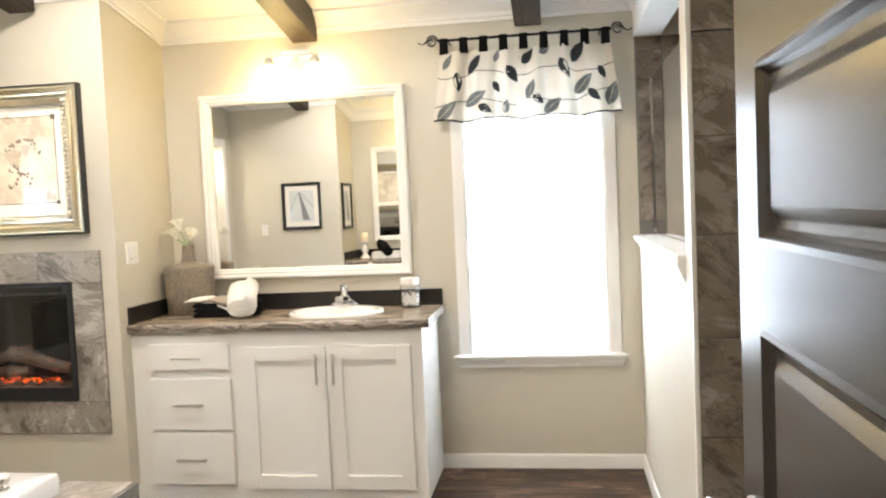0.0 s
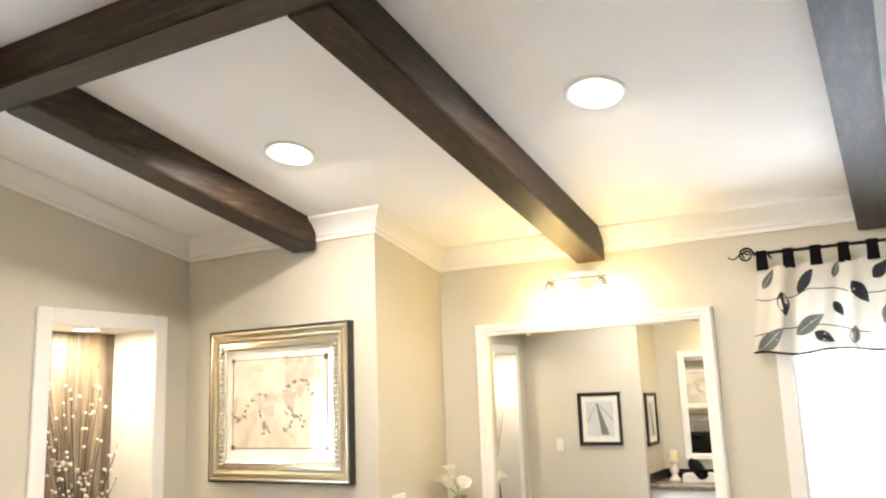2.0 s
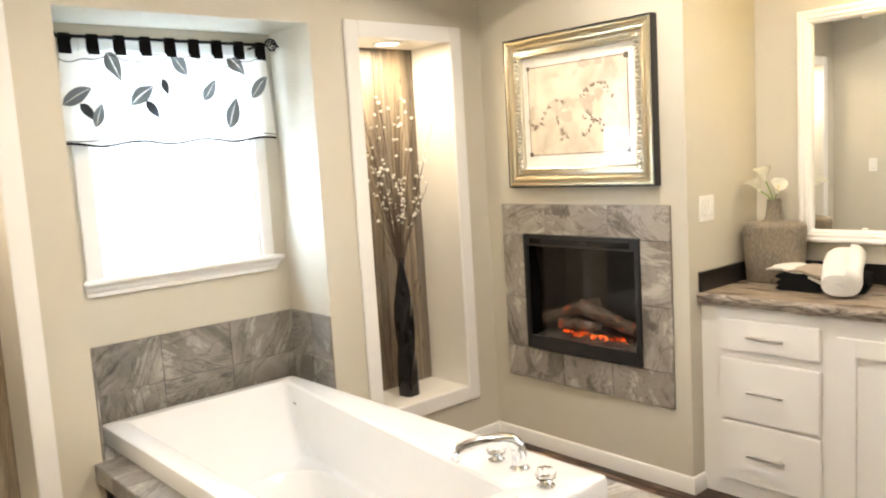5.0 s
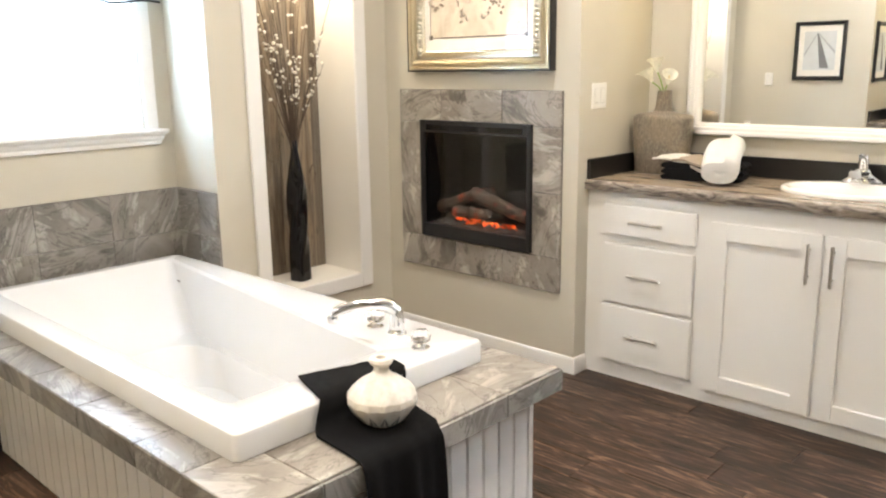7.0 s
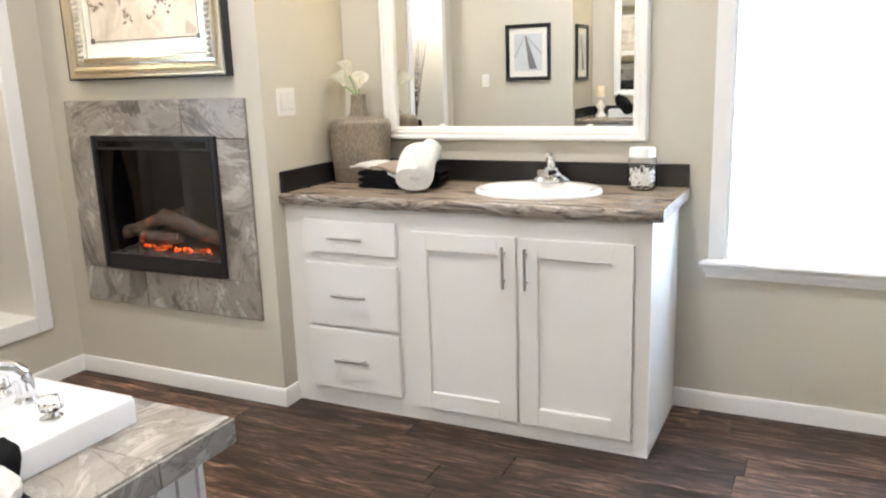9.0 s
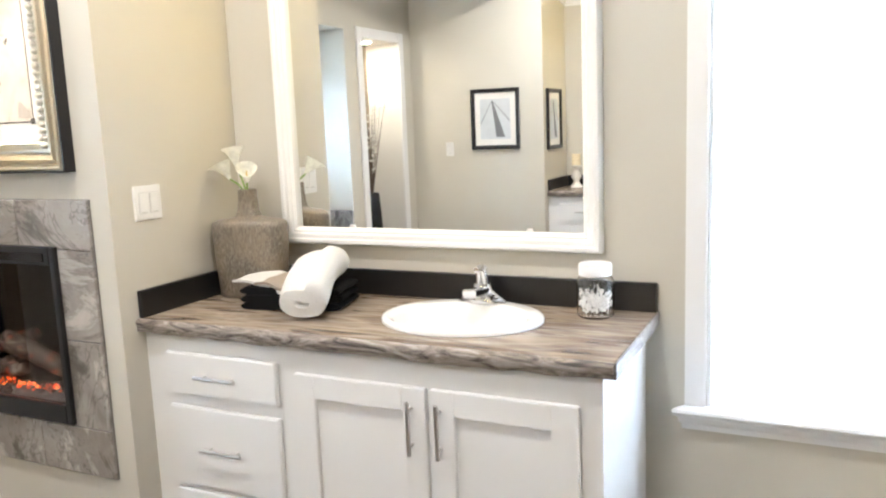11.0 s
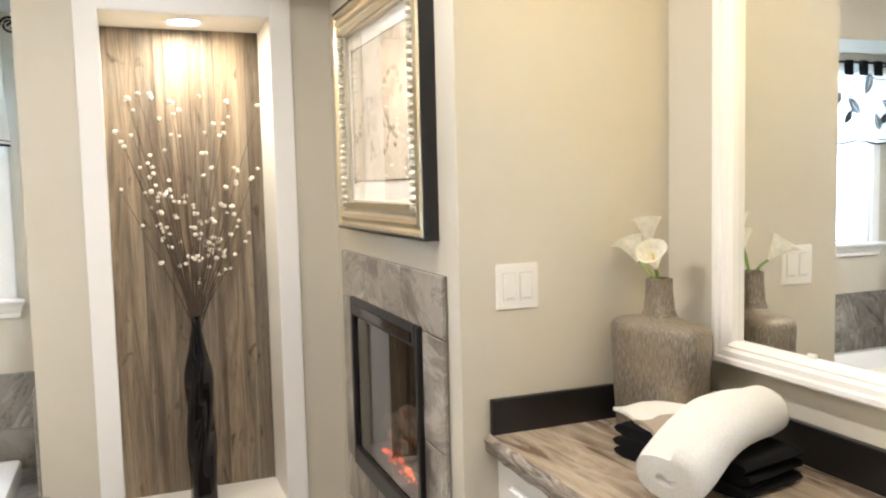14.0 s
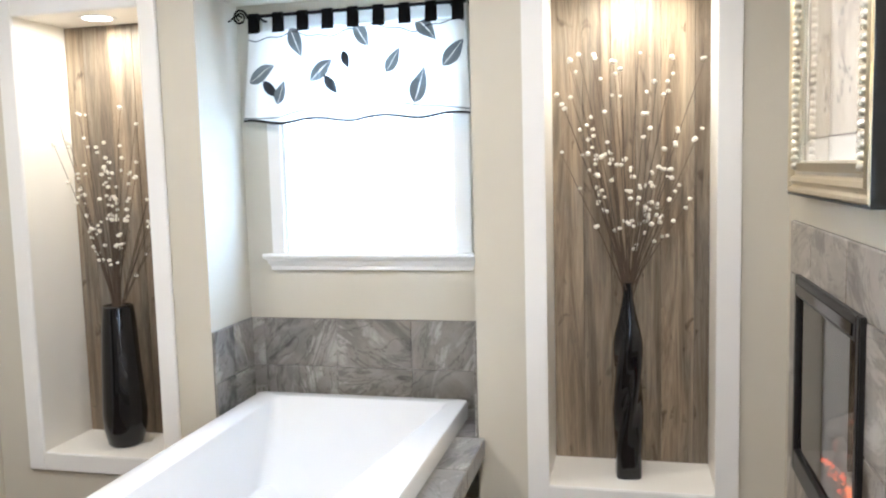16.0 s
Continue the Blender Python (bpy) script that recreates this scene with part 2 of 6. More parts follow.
def clear_glass(name, tint=(1, 1, 1), rough=0.0):
    return Nodes(name, tint, rough, 0.0, Transmission_Weight=1.0, IOR=1.45).mat


BEAM, RIDGE, PLANK = dark_wood(), ridge_wood(), plank_wood()
# warm one: lighter and warmer, the light on the deck tiles put into it
STONE, STONE_WARM_LIT, SHOWER_STONE = stone("grey_veined_tile", 0.0, 0.84), stone("warm_lit_grey_veined_tile", 0.45, 0.98), stone("brown_slate_tile", 1.2, 0.62)
GROUT = plain("grey_grout", (0.19, 0.18, 0.165), 0.85, 200, 0.3)
LAMINATE, LIVE_EDGE, BARN = laminate(), live_edge(), barnwood()
CHROME = metal("chrome", (0.82, 0.82, 0.83), 0.08)
NICKEL = metal("brushed_nickel", (0.62, 0.60, 0.57), 0.3, 0.06)
SILVERGOLD = metal("silver_gold_leaf", (0.64, 0.56, 0.40), 0.32, 0.12)
SILVER = metal("pale_silver_leaf", (0.72, 0.68, 0.58), 0.3, 0.1)
IRON = metal("black_iron", (0.02, 0.02, 0.022), 0.45, 0.1)
BLACK = plain("satin_black", (0.011, 0.011, 0.012), 0.35)
GLOSSBLACK = plain("glossy_black_glaze", (0.006, 0.006, 0.007), 0.08, 30, 0.02)
ACRYLIC = plain("white_acrylic", (0.74, 0.74, 0.745), 0.12, 8, 0.0, 0.008)
PORCELAIN = plain("white_porcelain", (0.84, 0.83, 0.81), 0.08, 8, 0.0, 0.008)
CERAMIC = plain("matte_white_ceramic", (0.78, 0.74, 0.68), 0.35, 90, 0.05)
PLASTIC = plain("white_plastic", (0.80, 0.79, 0.76), 0.3, 40, 0.0, 0.012)
MIRROR = Nodes("mirror_silver", (0.90, 0.91, 0.90), 0.0, 1.0).mat
GLASS = clear_glass("clear_glass")
SMOKED = clear_glass("dark_firebox_glass", (0.45, 0.45, 0.45))
FROST = glowing("lit_frosted_glass", (1.0, 0.73, 0.30), 24.0)
LENS = glowing("lit_downlight_lens", (1.0, 0.93, 0.80), 14.0)
VALANCE = fabric("ivory_valance_cloth", (0.68, 0.64, 0.56), 0.10, 500, 0.2)
# same cloth, paler and more translucent: the alcove window's glow put into it
VALANCE_BACKLIT = fabric("backlit_ivory_valance_cloth", (0.76, 0.74, 0.69), 0.35, 500, 0.2)
LEAFCLOTH = fabric("slate_leaf_print", (0.045, 0.052, 0.062), 0.15, 300, 0.2)
LEAFPALE = fabric("pale_grey_leaf_print", (0.17, 0.19, 0.20), 0.22, 300, 0.2)
BLACKCLOTH = fabric("black_cloth", (0.008, 0.008, 0.009), 0.0)
WHITETOWEL = fabric("white_terry", (0.80, 0.79, 0.76), 0.0, 500, 0.9)
TAUPETOWEL = fabric("taupe_terry", (0.40, 0.34, 0.28), 0.0, 500, 0.8)
BLIND = fabric("white_blind_slat", (0.86, 0.87, 0.88), 0.5, 40, 0.05)
MAT_BOARD = plain("ivory_mat_board", (0.76, 0.73, 0.67), 0.7, 200, 0.05)

# ---- mesh helpers ----
def box(bm, x0, x1, y0, y1, z0, z1, bevel=0.0, za=None):
    """A box; za: the top's height along y1, where it slopes."""
    za = z1 if za is None else za
    vs = [bm.verts.new(p) for p in ((x0, y0, z0), (x1, y0, z0), (x1, y1, z0), (x0, y1, z0), (x0, y0, z1), (x1, y0, z1), (x1, y1, za), (x0, y1, za))]
    fs = [bm.faces.new([vs[i] for i in f]) for f in ((3, 2, 1, 0), (4, 5, 6, 7), (0, 1, 5, 4), (1, 2, 6, 5), (2, 3, 7, 6), (3, 0, 4, 7))]
    if bevel:
        edges = list({e for f in fs for e in f.edges})
        bmesh.ops.bevel(bm, geom=edges, offset=bevel, segments=2, affect="EDGES", clamp_overlap=True)
    return bm


def boxes(rows, bevel=0.0):
    bm = bmesh.new()
    for r in rows:
        box(bm, *r, bevel=bevel)
    return bm


def mesh_of(bm, name, material, smooth=None):
    me = bpy.data.meshes.new(name)
    bmesh.ops.recalc_face_normals(bm, faces=bm.faces)
    bm.to_mesh(me)
    bm.free()
    me.materials.append(material)
    if smooth:
        me.shade_smooth()
        me.set_sharp_from_angle(angle=radians(smooth))
    return me


def part(name, bm, material, parent, label="", smooth=None, at=None):
    """One mesh object under a thing or a part."""
    ob = new(name, mesh_of(bm, name, material, smooth))
    if at is not None:
        ob.matrix_world = at
    if parent:
        ob.parent = parent
        if at is None:
            ob.matrix_parent_inverse = parent.matrix_world.inverted()
    return tagged(ob, label)


def thing(name, label, category, at=(0, 0, 0), group="", kind=""):
    ob = new(name)
    ob.empty_display_size = 0.05
    ob.location = at
    bpy.context.view_layer.update()
    return tagged(ob, label, category, group, kind)


def solid(name, bm, material, label="", category="", kind="", smooth=None, group=""):
    return tagged(new(name, mesh_of(bm, name, material, smooth)), label, category, group, kind)


def setting(name, bm, material, label="", smooth=None):
    return solid(name, bm, material, label, "", "structure", smooth)


def lathe(bm, profile, at=(0, 0, 0), n=32, m=None):
    """Turns (radius, height) pairs round z; m(angle, r, z) may shape the radius."""
    rings = []
    for r, z in profile:
        ring = []
        for i in range(n):
            a = 2 * math.pi * i / n
            rr = m(a, r, z) if m else r
            ring.append(bm.verts.new((at[0] + rr * math.cos(a), at[1] + rr * math.sin(a), at[2] + z)))
        rings.append(ring)
    for lo, hi in zip(rings, rings[1:]):
        for i in range(n):
            bm.faces.new((lo[i], lo[(i + 1) % n], hi[(i + 1) % n], hi[i]))
    bm.faces.new(rings[0][::-1])
    bm.faces.new(rings[-1])
    return bm


def tube(bm, pts, radius, n=10, taper=1.0):
    """A round bar along a line of points."""
    pts = [Vector(p) for p in pts]
    rings = []
    for i, p in enumerate(pts):
        d = (pts[min(i + 1, len(pts) - 1)] - pts[max(i - 1, 0)]).normalized()
        u = d.cross(Vector((0, 0, 1)) if abs(d.z) < 0.9 else Vector((1, 0, 0))).normalized()
        w = d.cross(u)
        r = radius * (1 + (taper - 1) * i / max(1, len(pts) - 1))
        rings.append([bm.verts.new(p + r * (math.cos(2 * math.pi * k / n) * u + math.sin(2 * math.pi * k / n) * w)) for k in range(n)])
    for lo, hi in zip(rings, rings[1:]):
        for k in range(n):
            bm.faces.new((lo[k], lo[(k + 1) % n], hi[(k + 1) % n], hi[k]))
    bm.faces.new(rings[0][::-1])
    bm.faces.new(rings[-1])
    return bm


def ball(bm, at, r, n=8, sz=1.0):
    prof = [(max(1e-4, r * math.sin(math.pi * i / n)), -r * sz * math.cos(math.pi * i / n)) for i in range(n + 1)]
    return lathe(bm, prof, at, n + 2)


def moulding(bm, p, q, out, profile, m0=0, m1=0):
    """A moulding from p to q; profile of (distance from the wall, height); m0, m1: mitres, 1 outer, -1 inner corner."""
    p, q, out = Vector(p), Vector(q), Vector(out)
    run = (q - p).normalized()
    flat = Vector((run.x, run.y, 0)).length
    a = [bm.verts.new(p + out * d + Vector((0, 0, h)) - run * (m0 * d / max(flat, 0.1))) for d, h in profile]
    b = [bm.verts.new(q + out * d + Vector((0, 0, h)) + run * (m1 * d / max(flat, 0.1))) for d, h in profile]
    n = len(profile)
    for i in range(n):
        bm.faces.new((a[i], a[(i + 1) % n], b[(i + 1) % n], b[i]))
    bm.faces.new(a[::-1])
    bm.faces.new(b)
    return bm


def tile_mesh(w, h, t=0.008, name="tile", material=None):
    """A tile that lies in its own x and y, with a soft edge."""
    bm = bmesh.new()
    box(bm, -w / 2, w / 2, -h / 2, h / 2, 0, t)
    top = [e for e in bm.edges if all(v.co.z > t / 2 for v in e.verts)]
    bmesh.ops.bevel(bm, geom=top, offset=0.002, segments=1, affect="EDGES")
    return mesh_of(bm, name, material)


TILES = {}


def tile(parent, m, w, h, material, t=0.008, name="tile"):
    key = (round(w, 3), round(h, 3), t, name, material.name)
    if key not in TILES:
        TILES[key] = tile_mesh(w, h, t, name, material)
    ob = new(name, TILES[key])
    ob.parent = parent
    ob.matrix_basis = m
    return ob


# turns of a tile: face to -y, +x, +z, -x, +y
FACE_S, FACE_E, FACE_UP, FACE_W, FACE_N = (90, 0, 0), (90, 0, 90), (0, 0, 0), (90, 0, -90), (90, 0, 180)

# ---- shell ----
T = 0.13
setting("floor", boxes([(-3.9, 2.3, -1.9, 4.4, -0.12, -0.007)]), plain("dark_subfloor", (0.02, 0.014, 0.011), 0.7), "dark subfloor under the brown wood planks")
ground = setting("ground", boxes([(-60, 60, -60, 60, -0.62, -0.5)]), GRASSGREY, "ground outside the house")

N_WIN = (-0.345, 0.406, 0.634, 2.12)
setting("wall_north", boxes([
    (XS - 0.05, N_WIN[0], YN, YN + T, 0, 2.56), (N_WIN[1], 2.2, YN, YN + T, 0, 2.56),
    (N_WIN[0], N_WIN[1], YN, YN + T, 0, N_WIN[2]), (N_WIN[0], N_WIN[1], YN, YN + T, N_WIN[3], 2.56)]), PAINT, "greige painted wall behind the vanity and window")

FB = (-2.978, -2.303, 0.572, 1.138)   # firebox hole
bm = boxes([(XW, FB[0], YC, YN + T, 0, 2.56), (FB[1], XS, YC, YN + T, 0, 2.56),
            (FB[0], FB[1], YC, YN + T, 0, FB[2]), (FB[0], FB[1], YC + 0.3, YN + T, FB[2], FB[3]), (FB[0], FB[1], YC, YN + T, FB[3], 2.56)])
box(bm, XW, XS, YC, YN + T, 2.56, ceil_z(YC) + 0.02, za=2.57)
setting("wall_fireplace", bm, PAINT, "greige painted chimney breast round the electric fireplace")
bm = boxes([(XW, XS2, opp(YN) - T, opp(YC), 0, 2.56)])
box(bm, XW, XS2, opp(YN) - T, opp(YC), 2.56, 2.57, za=ceil_z(YC) + 0.02)
setting("wall_picture", bm, PAINT, "greige painted wall with a framed picture and a light switch")

NI = (2.75, 3.335, 0.335, 2.165)      # niche opening: y0 y1 z0 z1
AL = (1.412, 2.492, 2.210)             # window alcove: y0 y1 top
NI2 = (opp(NI[1]), opp(NI[0]), NI[2], NI[3])
rows = []
for n in (NI, NI2):
    rows += [(XW - T, XW, n[0] - 0.021, n[1] + 0.021, 0, n[2] - 0.021), (XW - T, XW, n[0] - 0.021, n[1] + 0.021, n[3] + 0.021, 2.5)]
rows += [(XW - T, XW, opp(YC) - 0.1, NI2[0] - 0.021, 0, 2.5), (XW - T, XW, NI2[1] + 0.021, AL[0], 0, 2.5), (XW - T, XW, AL[0], AL[1], AL[2], 2.5),
         (XW - T, XW, AL[1], NI[0] - 0.021, 0, 2.5), (XW - T, XW, NI[1] + 0.021, YC + 0.1, 0, 2.5)]
bm = boxes(rows)
box(bm, XW - T, XW, opp(YC) - 0.1, MID, 2.5, 2.63, za=ceil_z(MID) + 0.02)
box(bm, XW - T, XW, MID, YC + 0.1, 2.5, ceil_z(MID) + 0.02, za=2.63)
setting("wall_west", bm, PAINT, "greige painted wall with two lit niches and a window alcove")

W_WIN = (1.596, 2.352, 1.157, 2.10)
XB = -3.62
setting("wall_alcove", boxes([
    (XB - T, XB, AL[0] - 0.12, W_WIN[0], 0, 2.35), (XB - T, XB, W_WIN[1], AL[1] + 0.12, 0, 2.35), (XB - T, XB, W_WIN[0], W_WIN[1], 0, W_WIN[2]),
    (XB - T, XB, W_WIN[0], W_WIN[1], W_WIN[3], 2.35), (XB, XW - T, AL[0] - 0.12, AL[0], 0, 2.35), (XB, XW - T, AL[1], AL[1] + 0.12, 0, 2.35),
    (XB, XW - T, AL[0], AL[1], AL[2], 2.35)]), PAINT, "greige painted alcove round the tub window")

setting("wall_south", boxes([(XS2, -0.47, opp(YN) - T, opp(YN), 0, 2.56), (-0.47, -0.37, -1.7, 0, 0, 2.9), (-0.37, 0.45, -0.12, 0, 2.09, 2.9),
                             (0.45, 2.2, -0.12, 0, 0, 2.9)]), PAINT, "greige painted wall with the second vanity and the entry door")
# never in view: added walls and lid that close the space behind the doorway
setting("wall_hall", boxes([(-0.47, 1.4, -1.83, -1.7, 0, 2.5), (1.3, 1.43, -1.7, -0.12, 0, 2.5), (-0.37, 1.3, -1.7, -0.12, 2.42, 2.5)]), PAINT, "unseen greige walls and lid added to close off the entry doorway")
setting("wall_east", boxes([(1.75, 1.88, -0.12, YN + T, 0, 3.0)]), PAINT, "greige painted wall beyond the shower")

bm = bmesh.new()
prof = [(-2.0, ceil_z(-2.0)), (MID, ceil_z(MID)), (4.45, ceil_z(4.45)), (4.45, ceil_z(4.45) + 0.2), (MID, ceil_z(MID) + 0.2), (-2.0, ceil_z(-2.0) + 0.2)]
a = [bm.verts.new((-3.85, y, z)) for y, z in prof]
b = [bm.verts.new((2.3, y, z)) for y, z in prof]
for i in range(6):
    bm.faces.new((a[i], a[(i + 1) % 6], b[(i + 1) % 6], b[i]))
for s in (a, b):
    bm.faces.new((s[0], s[1], s[4], s[5]))
    bm.faces.new((s[1], s[2], s[3], s[4]))
setting("ceiling", bm, CEILING, "white textured vaulted ceiling")

# crown mouldings
CROWN = [(0, 0.0), (0.085, 0.0), (0.085, -0.012), (0.07, -0.022), (0.052, -0.032), (0.036, -0.052), (0.024, -0.066), (0.024, -0.078), (0.012, -0.084), (0.012, -0.098), (0, -0.098)]


def crown(name, p, q, out, m0, m1):
    bm = bmesh.new()
    rise = SLOPE if out[1] else 0.0
    moulding(bm, (*p, ceil_z(p[1]) - 0.001), (*q, ceil_z(q[1]) - 0.001), out, [(d, h + rise * d) for d, h in CROWN], m0, m1)
    ob = setting(name, bm, TRIM, "white crown moulding under the ceiling", 40)


crown("crown_north", (XS, YN), (2.0, YN), (0, -1, 0), -1, 0)
crown("crown_side", (XS, YC), (XS, YN), (1, 0, 0), 1, -1)
crown("crown_fireplace", (XW, YC), (XS, YC), (0, -1, 0), -1, 1)
crown("crown_west_up", (XW, MID), (XW, YC), (1, 0, 0), 0, -1)
crown("crown_west_down", (XW, opp(YC)), (XW, MID), (1, 0, 0), -1, 0)
crown("crown_picture", (XW, opp(YC)), (XS2, opp(YC)), (0, 1, 0), -1, 1)
crown("crown_side_south", (XS2, opp(YN)), (XS2, opp(YC)), (1, 0, 0), -1, 1)
crown("crown_south", (XS2, opp(YN)), (-0.47, opp(YN)), (0, 1, 0), -1, 0)

# baseboards
BASE = [(0, 0), (0.013, 0), (0.013, 0.05), (0.010, 0.062), (0.010, 0.07), (0.005, 0.078), (0, 0.078)]


def base(name, p, q, out, m0=0, m1=0):
    bm = bmesh.new()
    moulding(bm, (*p, 0), (*q, 0), out, BASE, m0, m1)
    setting(name, bm, TRIM, "white baseboard along the wall", 40)


base("baseboard_north", (-0.535, YN), (0.575, YN), (0, -1, 0), 0, -1)
base("baseboard_fireplace", (XW, YC), (XS, YC), (0, -1, 0), -1, 1)
base("baseboard_side", (XS, YC), (XS, YC + 0.09), (1, 0, 0), 1, 0)
base("baseboard_west", (XW, AL[1] + 0.06), (XW, YC), (1, 0, 0), 0, -1)
base("baseboard_west_far", (XW, opp(YC)), (XW, AL[0] - 0.06), (1, 0, 0), -1, 0)
base("baseboard_picture", (XW, opp(YC)), (XS2, opp(YC)), (0, 1, 0), -1, 1)
base("baseboard_shower", (0.575, 2.46), (0.575, YN), (-1, 0, 0), 0, -1)

# beams
for bx in (-2.445, -1.192, 0.032, 1.27):
    for side in (0, 1):
        y_end = (YC if bx < XS else YN) - 0.02
        y0, y1 = MID + 0.06, y_end
        ys = (y0, y1) if side == 0 else (opp(y0), opp(y1))
        bm = bmesh.new()
        v = []
        for y in ys:
            for x, dz in ((bx - 0.071, -0.148), (bx + 0.071, -0.148), (bx + 0.071, 0.01), (bx - 0.071, 0.01)):
                v.append(bm.verts.new((x, y, ceil_z(y) + dz)))
        for f in ((0, 1, 2, 3), (4, 5, 6, 7), (0, 1, 5, 4), (1, 2, 6, 5), (2, 3, 7, 6), (3, 0, 4, 7)):
            bm.faces.new([v[i] for i in f])
        bmesh.ops.bevel(bm, geom=list(bm.edges), offset=0.005, segments=2, affect="EDGES")
        solid("ceiling_beam", bm, BEAM, "dark-stained wooden beam along the sloping ceiling", "beam", group="sloping ceiling beams")
solid("ridge_beam", box(bmesh.new(), XW, 1.75, MID - 0.067, MID + 0.067, ceil_z(MID) - 0.152, ceil_z(MID) + 0.02, bevel=0.005), RIDGE,
      "dark-stained wooden ridge beam at the top of the vault", "beam")

# ---- fixed things ----
def casing(name, label, plane, y0, y1, z0, z1, w, t, axis, bottom=True):
    """A flat casing round an opening in a wall along y (axis x) or along x (axis y); plane: the wall's face, t: how proud, signed."""
    frame_ob = thing(name, label, "casing", kind="structure")
    p0, p1 = sorted((plane, plane + t))

    def put(piece, a0, a1, c0, c1):
        r = (p0, p1, a0, a1, c0, c1) if axis == "x" else (a0, a1, p0, p1, c0, c1)
        part(piece, box(bmesh.new(), *r, bevel=0.004), TRIM, frame_ob)
    put("side_casing", y0 - w, y0, z0 - (w if bottom else 0), z1 + w)
    put("side_casing", y1, y1 + w, z0 - (w if bottom else 0), z1 + w)
    put("head_casing", y0, y1, z1, z1 + w)
    if bottom:
        put("bottom_casing", y0, y1, z0 - w, z0)
    return frame_ob


def window(name, label, x0, x1, z0, z1, depth, m):
    """A window in its own x and z, its wall face at y 0, the room at -y; m: its pose."""
    w = thing(name, label, "window", kind="structure")
    cw, sw = 0.062, 0.09
    part("window_casing", box(bmesh.new(), x0 - cw, x0, -0.016, 0, z0, z1 + cw, bevel=0.004), TRIM, w)
    part("window_casing", box(bmesh.new(), x1, x1 + cw, -0.016, 0, z0, z1 + cw, bevel=0.004), TRIM, w)
    part("window_casing", box(bmesh.new(), x0, x1, -0.016, 0, z1, z1 + cw, bevel=0.004), TRIM, w)
    bm = bmesh.new()
    prof = [(0.0, 0.0), (0.055, 0.0), (0.058, -0.01), (0.052, -0.02), (0.034, -0.03), (0.03, -0.045), (0.018, -0.055), (0.016, -0.072), (0, -0.075)]
    moulding(bm, (x0 - sw + 0.03, 0, z0), (x1 + sw - 0.03, 0, z0), (0, -1, 0), prof, 0.55, 0.55)
    part("window_sill", bm, TRIM, w, smooth=40)
    part("window_sill", box(bmesh.new(), x0, x1, 0, depth, z0 - 0.01, z0 - 0.001), TRIM, w)
    for a, b in ((x0 + 0.001, x0 + 0.012), (x1 - 0.012, x1 - 0.001)):
        part("jamb", box(bmesh.new(), a, b, 0.001, depth, z0, z1), TRIM, w)
    fw = 0.035
    fy = depth - 0.03
    for r in ((x0 + 0.012, x0 + 0.012 + fw, z0, z1), (x1 - 0.012 - fw, x1 - 0.012, z0, z1), (x0 + 0.012 + fw, x1 - 0.012 - fw, z0, z0 + fw),
              (x0 + 0.012 + fw, x1 - 0.012 - fw, z1 - fw, z1), (x0 + 0.012 + fw, x1 - 0.012 - fw, (z0 + z1) / 2 - 0.02, (z0 + z1) / 2 + 0.02)):
        part("window_frame", box(bmesh.new(), r[0], r[1], fy - 0.02, fy + 0.02, r[2], r[3], bevel=0.003), PLASTIC, w)
    for a, b in ((z0 + fw, (z0 + z1) / 2 - 0.02), ((z0 + z1) / 2 + 0.02, z1 - fw)):
        pane = part("pane", box(bmesh.new(), x0 + 0.012 + fw, x1 - 0.012 - fw, fy - 0.003, fy + 0.003, a, b), GLASS, w)
        pane.visible_shadow = False
    w.matrix_world = m
    # mini blind
    bl = thing("mini_blind", "white slatted mini blind lowered over the bright window", "blind")
    part("head_rail", box(bmesh.new(), x0 + 0.02, x1 - 0.02, 0.015, 0.04, z1 - 0.03, z1 - 0.002, bevel=0.003), PLASTIC, bl)
    part("bottom_rail", box(bmesh.new(), x0 + 0.02, x1 - 0.02, 0.018, 0.036, z0 + 0.012, z0 + 0.024, bevel=0.003), PLASTIC, bl)
    tilt = radians(79)
    bm = bmesh.new()
    hw, cc, ss = 0.0125, math.cos(tilt), math.sin(tilt)
    pts = [(-hw, -0.001), (-hw * 0.4, 0.001), (hw * 0.4, 0.001), (hw, -0.001)]
    low = [bm.verts.new((x, -d * cc - h * ss, d * ss + h * cc)) for x in (x0 + 0.022,) for d, h in pts]
    high = [bm.verts.new((x, -d * cc - h * ss, d * ss + h * cc)) for x in (x1 - 0.022,) for d, h in pts]
    for i in range(3):
        bm.faces.new((low[i], low[i + 1], high[i + 1], high[i]))
    slat = mesh_of(bm, "slat", BLIND, 60)
    n = int((z1 - z0 - 0.06) / 0.0205)
    for i in range(n):
        s = new("slat", slat)
        s.parent = bl
        s.location = (0, 0.027, z0 + 0.036 + i * 0.0205)
    for cx in (x0 + 0.12, x1 - 0.12):
        part("ladder_cord", tube(bmesh.new(), [(cx, 0.0125, z0 + 0.02), (cx, 0.0125, z1 - 0.02)], 0.0008, 5), PLASTIC, bl)
    part("tilt_wand", tube(bmesh.new(), [(x0 + 0.09, 0.008, z1 - 0.03), (x0 + 0.09, 0.006, z1 - 0.95 * (z1 - z0) * 0.62)], 0.0028, 6), PLASTIC, bl)
    bl.matrix_world = m
    return w


window("window_1", "white-cased window beside the vanity with bright daylight", N_WIN[0], N_WIN[1], N_WIN[2], N_WIN[3], T, pose(0, YN, 0))
window("window_2", "white-cased alcove window above the tub with bright daylight", W_WIN[0], W_WIN[1], W_WIN[2], W_WIN[3], T, pose(XB, 0, 0, 0, 0, 90))


